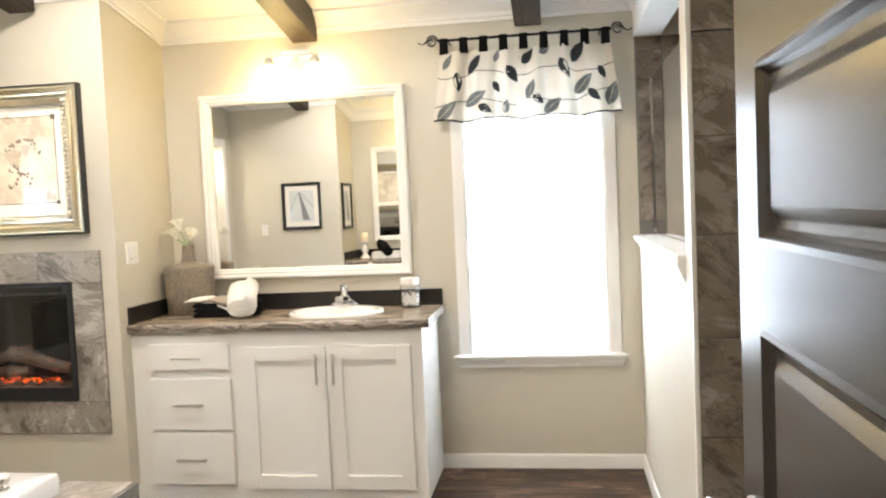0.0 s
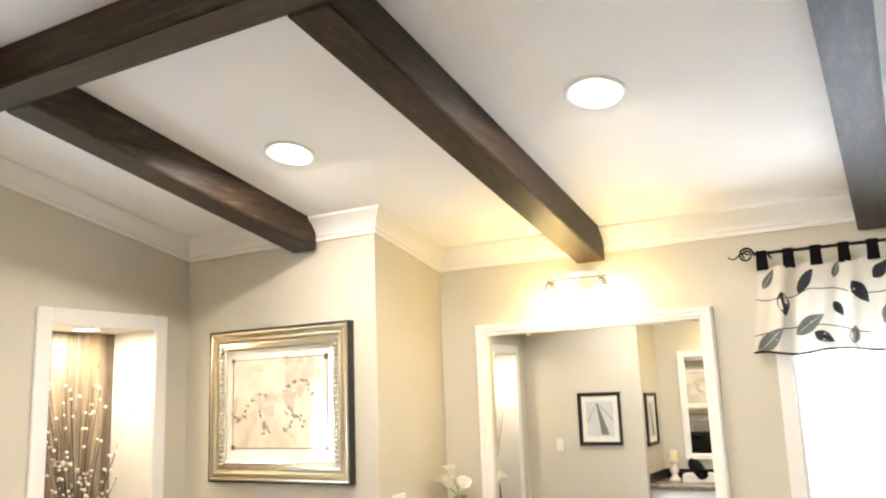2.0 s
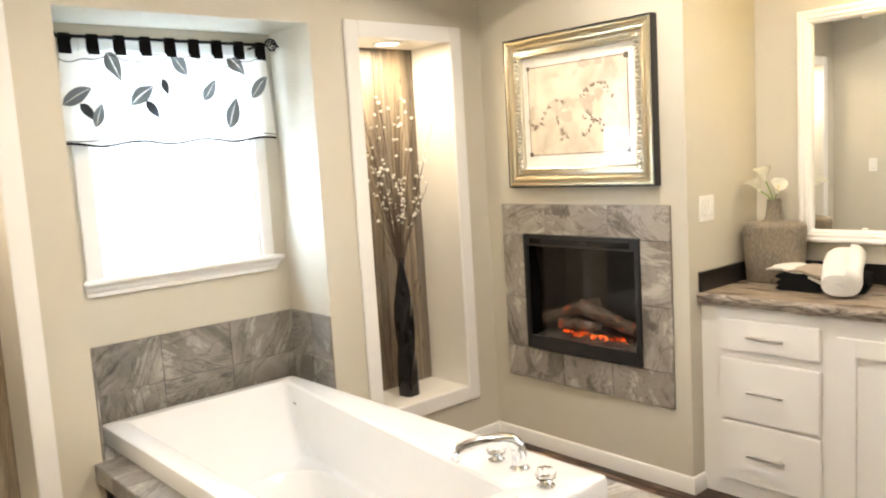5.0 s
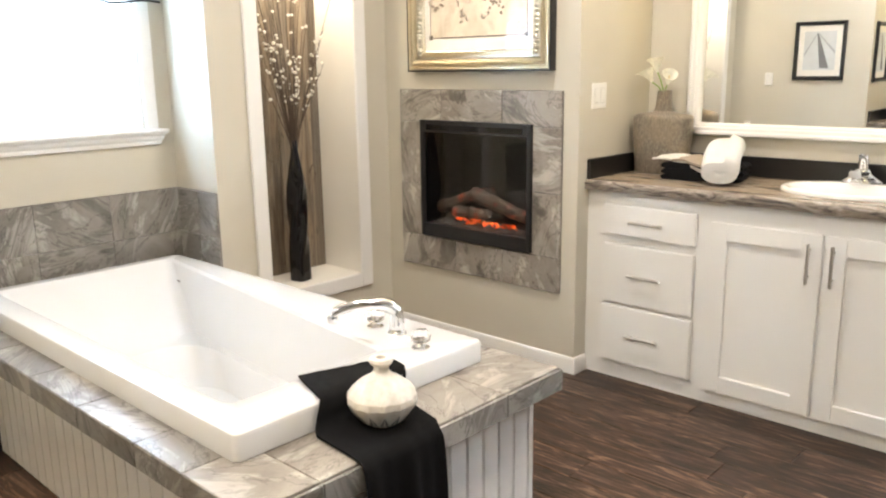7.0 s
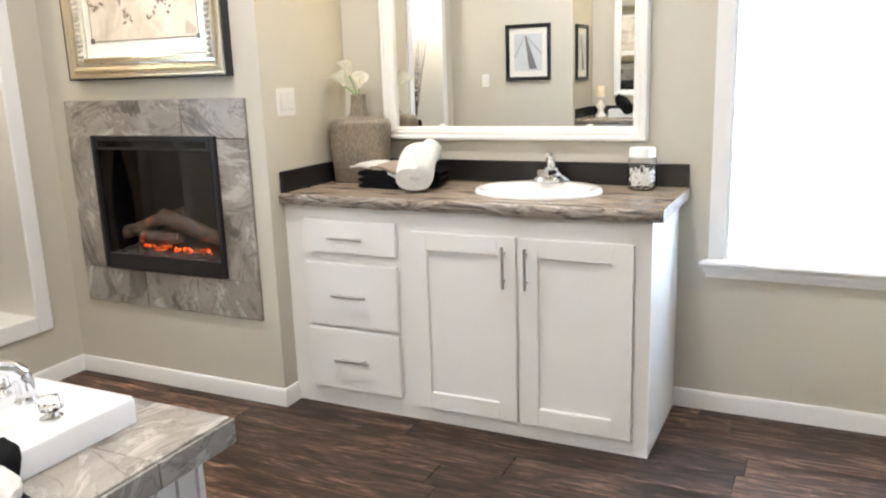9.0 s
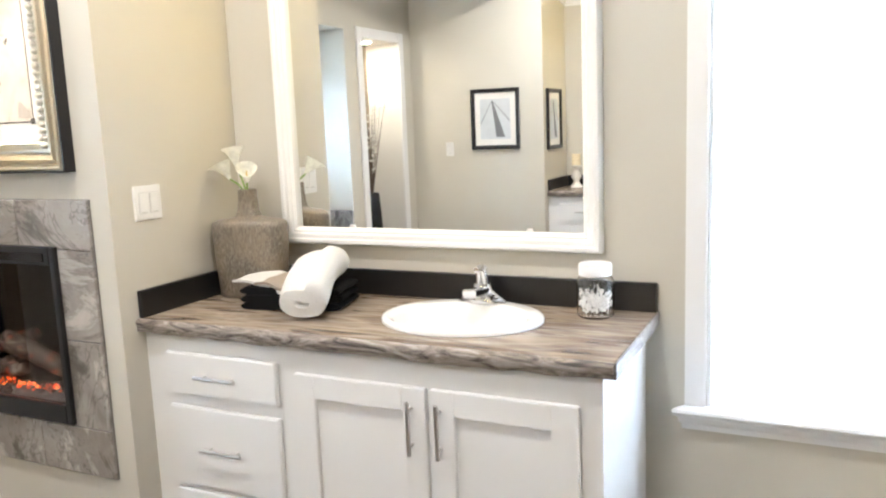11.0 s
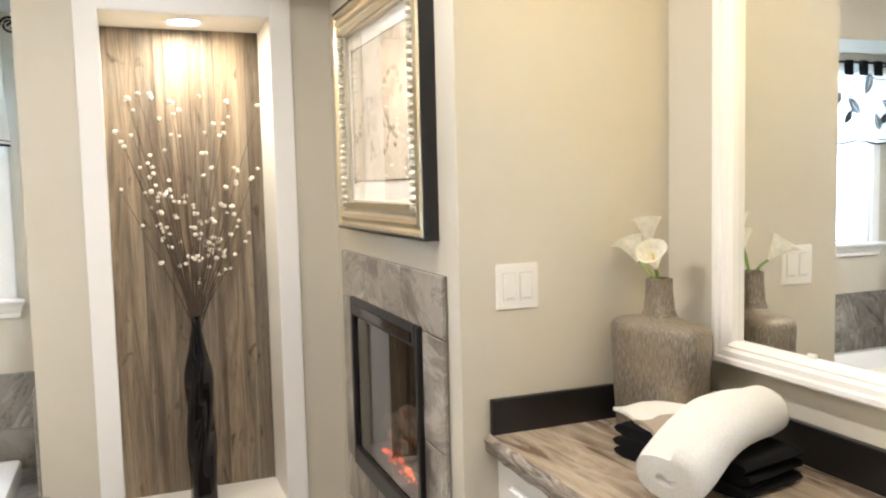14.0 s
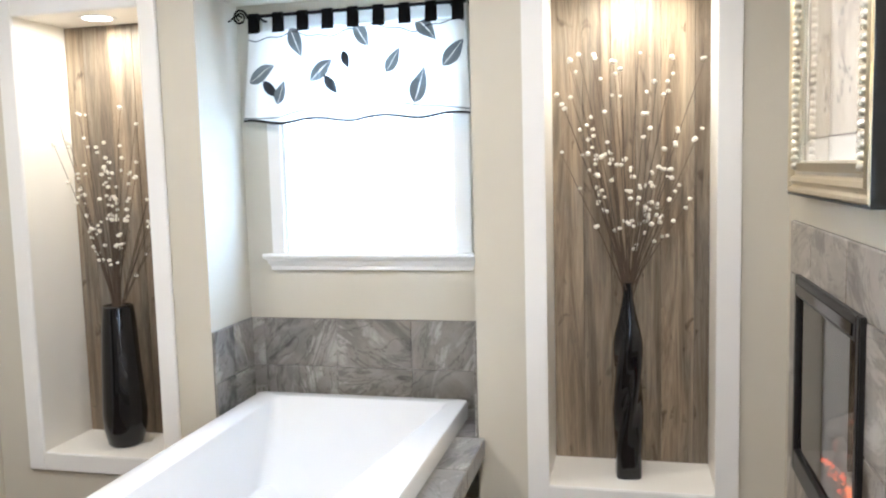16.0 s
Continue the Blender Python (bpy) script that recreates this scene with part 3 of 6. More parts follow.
def cabinet(m):
    """A white vanity cabinet; its own x runs along the front from its drawers' side, y to the back."""
    L, D, H = 1.521, 0.52, 0.872
    c = thing("vanity_cabinet", "white painted vanity cabinet with three drawers and two doors", "cabinet", group="vanity cabinets")
    for piece, r in (("face_frame", (0, L, 0.0, 0.018, 0.0, H)), ("side_panel", (0, 0.018, 0.018, D, 0.0, H)), ("side_panel", (L - 0.018, L, 0.018, D, 0.0, H)),
                     ("back_panel", (0.018, L - 0.018, D - 0.01, D, 0.0, H)), ("bottom_panel", (0.018, L - 0.018, 0.018, D - 0.01, 0.0, 0.05))):
        part(piece, box(bmesh.new(), *r), CABINET, c)

    def handle(par, a, b):
        h = bmesh.new()
        tube(h, [a, b], 0.0062, 10)
        d = (Vector(b) - Vector(a))
        for k in (0.16, 0.84):
            p = Vector(a) + d * k
            tube(h, [p, p + Vector((0, 0.026, 0))], 0.0045, 8)
        part("handle", h, NICKEL, par, "brushed nickel bar handle", 40)
    for z0, z1, hz in ((0.674, 0.812, 0.743), (0.366, 0.634, 0.503), (0.083, 0.350, 0.222)):
        d = part("drawer", box(bmesh.new(), 0.095, 0.532, -0.02, -0.001, z0, z1, bevel=0.004), CABINET, c)
        handle(d, (0.233, -0.046, hz), (0.392, -0.046, hz))
    for x0, x1, hx in ((0.597, 1.033, 0.990), (1.047, 1.464, 1.077)):
        z0, z1, w = 0.0625, 0.788, 0.072
        bm = boxes([(x0, x0 + w, -0.02, -0.001, z0, z1), (x1 - w, x1, -0.02, -0.001, z0, z1)], 0.0025)
        box(bm, x0 + w, x1 - w, -0.02, -0.001, z0, z0 + w, bevel=0.0025)
        box(bm, x0 + w, x1 - w, -0.02, -0.001, z1 - w, z1, bevel=0.0025)
        box(bm, x0 + w - 0.002, x1 - w + 0.002, -0.0075, -0.001, z0 + w - 0.002, z1 - w + 0.002)
        d = part("door", bm, CABINET, c)
        handle(d, (hx, -0.046, 0.600), (hx, -0.046, 0.755))
    c.matrix_world = m
    return c


def counter(m, flip=1):
    L, top = 1.556, 0.915
    c = thing("vanity_counter", "brown veined stone-look laminate countertop with a chiselled edge", "countertop", group="vanity countertops")
    # the slab, with an oval hole for the sink
    bm = bmesh.new()
    cx, cy, n = 1.022, 0.298, 64
    rows = []
    for z in (0.872, top):
        hole, rim = [], []
        for i in range(n):
            a = 2 * math.pi * i / n
            ca, sa = math.cos(a), math.sin(a)
            hole.append(bm.verts.new((cx + 0.235 * ca, cy + 0.186 * sa, z)))
            k = min(((L - cx) if ca > 0 else cx) / max(1e-6, abs(ca)), ((0.555 - cy) if sa > 0 else (cy - 0.012)) / max(1e-6, abs(sa)))
            rim.append((cx + k * ca, cy + k * sa, z))
        for corner in ((0, 0.012), (L, 0.012), (L, 0.555), (0, 0.555)):
            j = min(range(n), key=lambda q: (rim[q][0] - corner[0]) ** 2 + (rim[q][1] - corner[1]) ** 2)
            rim[j] = (*corner, z)
        rows.append((hole, [bm.verts.new(p) for p in rim]))
    for i in range(n):
        j = (i + 1) % n
        for hole, rim in rows:
            bm.faces.new((hole[i], hole[j], rim[j], rim[i]))
        for k in (0, 1):
            bm.faces.new((rows[0][k][i], rows[0][k][j], rows[1][k][j], rows[1][k][i]))
    part("slab", bm, LAMINATE, c)
    # uneven front edge
    bm = bmesh.new()
    n, prev = 90, None
    for i in range(n + 1):
        x = L * i / n
        w = noise.noise(Vector((x * 5, 1.7, 0)))
        w2 = noise.noise(Vector((x * 14, 4.2, 0)))
        lowz = 0.871 + 0.006 * w + 0.004 * w2
        ring = [bm.verts.new(p) for p in ((x, 0.0125, top), (x, 0.003, top - 0.002), (x, -0.004, top - 0.010 + 0.003 * w2), (x, -0.003 + 0.004 * w, 0.893), (x, 0.003 + 0.004 * w2, lowz), (x, 0.014, lowz - 0.002))]
        if prev:
            for k in range(5):
                bm.faces.new((prev[k], prev[k + 1], ring[k + 1], ring[k]))
            bm.faces.new((prev[5], prev[0], ring[0], ring[5]))
        else:
            bm.faces.new(ring)
        prev = ring
    bm.faces.new(prev[::-1])
    part("front_edge", bm, LIVE_EDGE, c, "chiselled pale and dark edge", 50)
    part("side_edge", box(bmesh.new(), L, L + 0.006, 0.004, 0.555, 0.872, top - 0.001, bevel=0.002), LIVE_EDGE, c)
    part("backsplash", box(bmesh.new(), 0.018, L, 0.536, 0.555, top, 1.004, bevel=0.002), BLACKTRIM, c, "black backsplash strip")
    part("side_splash", box(bmesh.new(), 0, 0.018, 0.014, 0.555, top, 1.004, bevel=0.002), BLACKTRIM, c, "black backsplash strip")
    c.matrix_world = m
    return c


def framed_mirror(m):
    """Its own x along the wall, y 0 the wall, the room at -y."""
    w, h, f = 1.178, 1.036, 0.057
    g = thing("vanity_mirror", "large wall mirror in a white moulded frame", "mirror", group="vanity mirrors")
    prof = [(0, 0), (0.034, 0), (0.044, 0.007), (0.044, 0.018), (0.037, 0.022), (0.039, 0.036), (0.031, 0.043), (0.033, 0.048), (0.024, f), (0, f)]
    c = [(0, 0), (w, 0), (w, h), (0, h)]
    for i in range(4):
        bm = bmesh.new()
        p, q = Vector((c[i][0], 0, c[i][1])), Vector((c[(i + 1) % 4][0], 0, c[(i + 1) % 4][1]))
        run = (q - p).normalized()
        inn = Vector((-run.z, 0, run.x))
        a = [bm.verts.new(p + inn * k + run * k + Vector((0, -d, 0))) for d, k in prof]
        b = [bm.verts.new(q + inn * k - run * k + Vector((0, -d, 0))) for d, k in prof]
        for j in range(len(prof)):
            bm.faces.new((a[j], a[(j + 1) % len(prof)], b[(j + 1) % len(prof)], b[j]))
        part("frame_rail", bm, TRIM, g, smooth=35)
    part("mirror_glass", box(bmesh.new(), f - 0.006, w - f + 0.006, -0.007, -0.002, f - 0.006, h - f + 0.006), MIRROR, g, "silvered mirror glass")
    for cx in (0.24 * w, 0.80 * w):
        for cz in (f + 0.001, h - f - 0.012):
            part("mirror_clip", box(bmesh.new(), cx - 0.012, cx + 0.012, -0.012, -0.0072, cz, cz + 0.011, bevel=0.002), PLASTIC, g, "small clear mirror clip")
    g.matrix_world = m
    return g


FRONT = 3.655
SOUTH = Matrix.Translation((0, 2 * MID, 0)) @ Matrix.Diagonal((1, -1, 1, 1))
cabinet(pose(XS, FRONT, 0))
counter(pose(XS, 3.62, 0))
framed_mirror(pose(-1.828, YN, 1.091))


# ---- fireplace ----
FT = (-3.158, -2.125, 0.377, 1.309)
surround = thing("fireplace_surround", "grey veined stone tile surround set flush in the wall", "tile surround")
part("backing", boxes([(FT[0], FT[1], YC - 0.006, YC - 0.001, FT[2], FB[2]), (FT[0], FT[1], YC - 0.006, YC - 0.001, FB[3], FT[3]),
                       (FT[0], FB[0], YC - 0.006, YC - 0.001, FB[2], FB[3]), (FB[1], FT[1], YC - 0.006, YC - 0.001, FB[2], FB[3])]), GROUT, surround)
# columns and rows of tiles: x0 x1 z0 z1
cells = [(-3.158, -2.861, 1.145, 1.309), (-2.861, -2.466, 1.145, 1.309), (-2.466, -2.125, 1.145, 1.309),
         (-3.158, -2.771, 0.377, 0.545), (-2.771, -2.463, 0.377, 0.545), (-2.463, -2.125, 0.377, 0.545),
         (-3.158, -2.985, 0.545, 0.82), (-3.158, -2.985, 0.82, 1.145), (-2.297, -2.125, 0.545, 0.845), (-2.297, -2.125, 0.845, 1.145)]
for x0, x1, z0, z1 in cells:
    tile(surround, pose((x0 + x1) / 2, YC - 0.006, (z0 + z1) / 2, *FACE_S), x1 - x0 - 0.003, z1 - z0 - 0.003, STONE_WARM_LIT)

fire = thing("electric_fireplace", "black electric fireplace insert with glowing logs behind glass", "fireplace")
f0 = (-2.998, -2.283, 0.553, 1.156)
bm = boxes([(f0[0], f0[0] + 0.026, YC - 0.03, YC - 0.012, f0[2], f0[3]), (f0[1] - 0.026, f0[1], YC - 0.03, YC - 0.012, f0[2], f0[3]),
            (f0[0] + 0.026, f0[1] - 0.026, YC - 0.03, YC - 0.012, f0[2], f0[2] + 0.068), (f0[0] + 0.026, f0[1] - 0.026, YC - 0.03, YC - 0.012, f0[3] - 0.062, f0[3])], 0.003)
part("front_frame", bm, BLACK, fire)
part("vent_slot", box(bmesh.new(), f0[0] + 0.05, f0[1] - 0.05, YC - 0.034, YC - 0.03, f0[3] - 0.05, f0[3] - 0.022), GLOSSBLACK, fire)
e = 0.003
part("firebox", boxes([(FB[0] + e, FB[0] + 0.012, YC - 0.01, YC + 0.29, FB[2] + e, FB[3] - e), (FB[1] - 0.012, FB[1] - e, YC - 0.01, YC + 0.29, FB[2] + e, FB[3] - e),
                       (FB[0] + 0.012, FB[1] - 0.012, YC - 0.01, YC + 0.29, FB[2] + e, FB[2] + 0.012), (FB[0] + 0.012, FB[1] - 0.012, YC - 0.01, YC + 0.29, FB[3] - 0.012, FB[3] - e),
                       (FB[0] + 0.012, FB[1] - 0.012, YC + 0.27, YC + 0.29, FB[2] + 0.012, FB[3] - 0.012)]), Nodes("matte_black_firebox", (0.008, 0.008, 0.008), 0.95, Specular_IOR_Level=0.05).mat, fire)
part("glass_front", box(bmesh.new(), f0[0] + 0.024, f0[1] - 0.024, YC - 0.019, YC - 0.015, f0[2] + 0.066, f0[3] - 0.06), SMOKED, fire, "dark reflective glass").visible_shadow = False


def bark():
    k = Nodes("charred_log", rough=0.85)
    n = k.noise(k.coords((6, 14, 14)), 3, 6, 0.6, 0.5)
    k.color(k.ramp(n, [(0.3, (0.02, 0.015, 0.012)), (0.52, (0.14, 0.10, 0.075)), (0.72, (0.34, 0.29, 0.24))]))
    k.link(k.ramp(k.noise(k.coords(), 16, 4), [(0.55, (0, 0, 0)), (0.64, (0.8, 0.07, 0.01)), (0.78, (1.0, 0.25, 0.04))]), k.b.inputs["Emission Color"])
    k.b.inputs["Emission Strength"].default_value = 0.4
    k.bump(n, 0.7, 0.01)
    return k.mat


def embers():
    k = Nodes("glowing_embers", (0.03, 0.02, 0.02), 0.9)
    n = k.noise(k.coords((1, 1, 1)), 26, 5, 0.65)
    k.link(k.ramp(n, [(0.44, (0.01, 0, 0)), (0.55, (0.9, 0.06, 0.0)), (0.68, (1.0, 0.42, 0.05))]), k.b.inputs["Emission Color"])
    k.b.inputs["Emission Strength"].default_value = 3.4
    return k.mat


def ash():
    k = Nodes("grey_ember_bed", rough=0.9)
    n = k.noise(k.coords(), 45, 5)
    k.color(k.ramp(n, [(0.35, (0.02, 0.02, 0.02)), (0.7, (0.22, 0.2, 0.19))]))
    k.bump(n, 0.8, 0.01)
    return k.mat


BARK, EMBER, ASH = bark(), embers(), ash()
bm = bmesh.new()
nx, ny = 40, 12
grid = [[bm.verts.new((FB[0] + 0.02 + (FB[1] - FB[0] - 0.04) * i / nx, YC + 0.0 + 0.25 * j / ny, FB[2] + 0.042 + 0.04 * j / ny + 0.016 * noise.noise(Vector((i * 0.45, j * 0.6, 3))))) for j in range(ny + 1)] for i in range(nx + 1)]
for i in range(nx):
    for j in range(ny):
        bm.faces.new((grid[i][j], grid[i + 1][j], grid[i + 1][j + 1], grid[i][j + 1]))
part("ember_bed", bm, ASH, fire, "grey ash bed", 60)
bm = bmesh.new()
rnd = random.Random(4)
for i in range(75):
    ball(bm, (-2.59 + rnd.uniform(-0.2, 0.19), YC + rnd.uniform(0.015, 0.05), FB[2] + 0.064 + rnd.uniform(0, 0.022)), rnd.uniform(0.0025, 0.0072), 5)
tagged(part("embers", bm, EMBER, fire, "glowing orange embers"), kind="stuff")
for a, b, r in (((-2.985, YC + 0.09, 0.688), (-2.655, YC + 0.15, 0.800), 0.032), ((-2.715, YC + 0.08, 0.782), (-2.385, YC + 0.09, 0.690), 0.038),
                ((-2.86, YC + 0.08, 0.676), (-2.73, YC + 0.09, 0.690), 0.028), ((-2.71, YC + 0.055, 0.682), (-2.61, YC + 0.065, 0.692), 0.027)):
    pa, pb = Vector(a), Vector(b)
    pts = [pa.lerp(pb, k / 8) + 0.012 * noise.noise_vector(Vector((a[0] * 9 + k * 0.7, a[1], k))) for k in range(9)]
    part("log", tube(bmesh.new(), pts, r, 12, 0.8), BARK, fire, "charred log with glowing cracks", 50)

# ---- niches ----
def niche(n):
    y0, y1, z0, z1 = n
    xb = -3.575
    lining = thing("niche_lining", "cream painted lining of the lit wall niche", "niche", kind="structure")
    t = 0.02
    part("side_lining", box(bmesh.new(), xb, XW + 0.001, y0 - t, y0, z0 - t, z1 + t), CREAM, lining)
    part("side_lining", box(bmesh.new(), xb, XW + 0.001, y1, y1 + t, z0 - t, z1 + t), CREAM, lining)
    part("top_lining", box(bmesh.new(), xb, XW + 0.001, y0, y1, z1, z1 + t), CREAM, lining)
    part("shelf", box(bmesh.new(), xb, XW + 0.001, y0, y1, z0 - t, z0), CREAM, lining)
    casing("niche_casing", "flat cream casing round the wall niche", XW, y0 + 0.004, y1 - 0.004, z0 + 0.002, z1 - 0.004, 0.078, 0.016, "x")
    back = thing("niche_back", "weathered vertical barn wood boards at the back of the niche", "wood paneling", kind="structure")
    part("backing", box(bmesh.new(), xb - 0.02, xb - 0.012, y0 - t, y1 + t, z0 - t, z1 + t), BLACK, back)
    rn = random.Random(int(y0 * 100))
    y = y0
    while y < y1 - 0.01:
        w = min(rn.uniform(0.075, 0.13), y1 - y)
        if y1 - (y + w) < 0.03:
            w = y1 - y
        part("board", box(bmesh.new(), xb - 0.012, xb + rn.uniform(0.0, 0.003), y + 0.0006, y + w - 0.0006, z0, z1, bevel=0.0012), BARN, back)
        y += w
    lamp = thing("niche_light", "small round lit puck light in the niche ceiling", "light", (-3.41, (y0 + y1) / 2, z1 - 0.001), group="niche lights")
    bm = bmesh.new()
    lathe(bm, [(0.075, -0.001), (0.072, -0.005), (0.058, -0.005), (0.058, 0.0)], (-3.41, (y0 + y1) / 2, z1), 28)
    part("ring", bm, PLASTIC, lamp, smooth=40)
    bm = bmesh.new()
    lathe(bm, [(0.057, -0.0035), (0.04, -0.006), (0.01, -0.0065)], (-3.41, (y0 + y1) / 2, z1), 24)
    part("lens", bm, LENS, lamp)


niche(NI)
niche(NI2)

# ---- tub and deck ----
DECK = (-1.41, 1.378, 2.516, 0.50)   # east edge, south edge, north edge, top
deck = thing("tub_deck", "tub platform with a grey veined tile top and white beadboard skirt", "tub deck")
sx, s0, s1 = -1.452, 1.467, 2.425
part("core", boxes([(XW + 0.002, sx - 0.02, s0 + 0.02, s0 + 0.05, 0, 0.43), (XW + 0.002, sx - 0.02, s1 - 0.05, s1 - 0.02, 0, 0.43), (sx - 0.05, sx - 0.02, s0 + 0.05, s1 - 0.05, 0, 0.43)]), CABINET, deck)
part("deck_board", boxes([(-1.70, DECK[0] + 0.008, DECK[1] + 0.008, DECK[2] - 0.008, 0.432, DECK[3] - 0.008),
                          (XW + 0.002, -1.70, DECK[1] + 0.008, 1.56, 0.432, DECK[3] - 0.008), (XW + 0.002, -1.70, 2.30, DECK[2] - 0.008, 0.432, DECK[3] - 0.008),
                          (XB + 0.002, XW + 0.002, AL[0] + 0.002, 1.56, 0.432, DECK[3] - 0.008), (XB + 0.002, XW + 0.002, 2.30, AL[1] - 0.002, 0.432, DECK[3] - 0.008),
                          (XB + 0.002, -3.40, 1.56, 2.30, 0.432, DECK[3] - 0.008)]), GROUT, deck)


def beadboard(m, length, h):
    n = round(length / 0.072)
    w = length / n
    for i in range(n):
        bm = bmesh.new()
        box(bm, i * w + 0.0018, (i + 1) * w - 0.0018, -0.011, 0, 0.0, h)
        bmesh.ops.bevel(bm, geom=[ed for ed in bm.edges if abs(ed.verts[0].co.z - ed.verts[1].co.z) > 0.1 and ed.verts[0].co.y < -0.005], offset=0.003, segments=2, affect="EDGES")
        part("bead_board", bm, CABINET, deck, at=m)
    part("skirt_back", box(bmesh.new(), 0, length, 0, 0.01, 0, h), CABINET, deck, at=m)


beadboard(pose(sx - 0.01, s0 + 0.012, 0, 0, 0, 90), s1 - s0 - 0.024, 0.43)
beadboard(pose(XW + 0.01, s0 + 0.01, 0), sx - XW - 0.02, 0.43)
beadboard(pose(sx - 0.01, s1 - 0.01, 0, 0, 0, 180), sx - XW - 0.02, 0.43)
for y in (s0, s1):
    part("corner_post", box(bmesh.new(), sx - 0.022, sx + 0.004, y - 0.013, y + 0.013, 0, 0.431, bevel=0.003), CABINET, deck)

TUB = (-3.515, -1.625, 1.489, 2.405, 0.572)
# top tiles: a strip at the foot, and one along each side
ys = [DECK[1], 1.57, 1.905, 2.24, DECK[2]]
for y0, y1 in zip(ys, ys[1:]):
    # foot strip is the same tile, with the light on it in its colour
    tile(deck, pose((DECK[0] + TUB[1] - 0.06) / 2, (y0 + y1) / 2, DECK[3] - 0.008), DECK[0] - TUB[1] + 0.057, y1 - y0 - 0.0018, STONE_WARM_LIT)
xs = [XW + 0.003, -2.94, -2.6, -2.26, -1.92, TUB[1] - 0.06]
for x0, x1 in zip(xs, xs[1:]):
    for y0, y1 in ((DECK[1], TUB[2] + 0.06), (TUB[3] - 0.06, DECK[2])):
        tile(deck, pose((x0 + x1) / 2, (y0 + y1) / 2, DECK[3] - 0.008), x1 - x0 - 0.003, y1 - y0 - 0.003, STONE)
for y0, y1 in ((AL[0] + 0.003, TUB[2] + 0.06), (TUB[3] - 0.06, AL[1] - 0.003)):
    tile(deck, pose((XB + XW) / 2, (y0 + y1) / 2, DECK[3] - 0.008), XW - XB - 0.004, y1 - y0, STONE)
# edge tiles
for y0, y1 in zip(ys, ys[1:]):
    tile(deck, pose(DECK[0] + 0.008, (y0 + y1) / 2, 0.464, *FACE_E), y1 - y0 - 0.003, 0.068, STONE)
for x0, x1 in zip(xs[:-1] + [xs[-1]], xs[1:] + [DECK[0] + 0.014]):
    tile(deck, pose((x0 + x1) / 2, DECK[1] + 0.008, 0.464, *FACE_S), x1 - x0 - 0.003, 0.068, STONE)
    tile(deck, pose((x0 + x1) / 2, DECK[2] - 0.008, 0.464, *FACE_N), x1 - x0 - 0.003, 0.068, STONE)

# alcove wainscot tiles
wains = thing("alcove_tiles", "grey veined tile band round the tub alcove", "wall tile", kind="structure")
TZ = (DECK[3], 0.872)
part("backing", boxes([(XB + 0.001, XB + 0.005, AL[0] + 0.001, AL[1] - 0.001, *TZ), (XB + 0.006, XW, AL[0] + 0.001, AL[0] + 0.005, *TZ), (XB + 0.006, XW, AL[1] - 0.005, AL[1] - 0.001, *TZ)]), GROUT, wains)
cuts = [AL[0] + 0.006, 1.477, 1.812, 2.145, AL[1] - 0.006]
zmid = 0.662
for y0, y1 in zip(cuts, cuts[1:]):
    tile(wains, pose(XB + 0.005, (y0 + y1) / 2, (zmid + TZ[1]) / 2, *FACE_E), y1 - y0 - 0.0016, TZ[1] - zmid - 0.0016, STONE)
for y0, y1 in zip(cuts, cuts[1:]):
    tile(wains, pose(XB + 0.005, (y0 + y1) / 2, (zmid + TZ[0]) / 2, *FACE_E), y1 - y0 - 0.0016, zmid - TZ[0] - 0.0016, STONE)
for x0, x1 in ((XB + 0.014, -3.43), (-3.43, XW)):
    for z0, z1 in ((TZ[0], zmid), (zmid, TZ[1])):
        tile(wains, pose((x0 + x1) / 2, AL[0] + 0.005, (z0 + z1) / 2, *FACE_N), x1 - x0 - 0.003, z1 - z0 - 0.003, STONE)
        tile(wains, pose((x0 + x1) / 2, AL[1] - 0.005, (z0 + z1) / 2, *FACE_S), x1 - x0 - 0.003, z1 - z0 - 0.003, STONE)


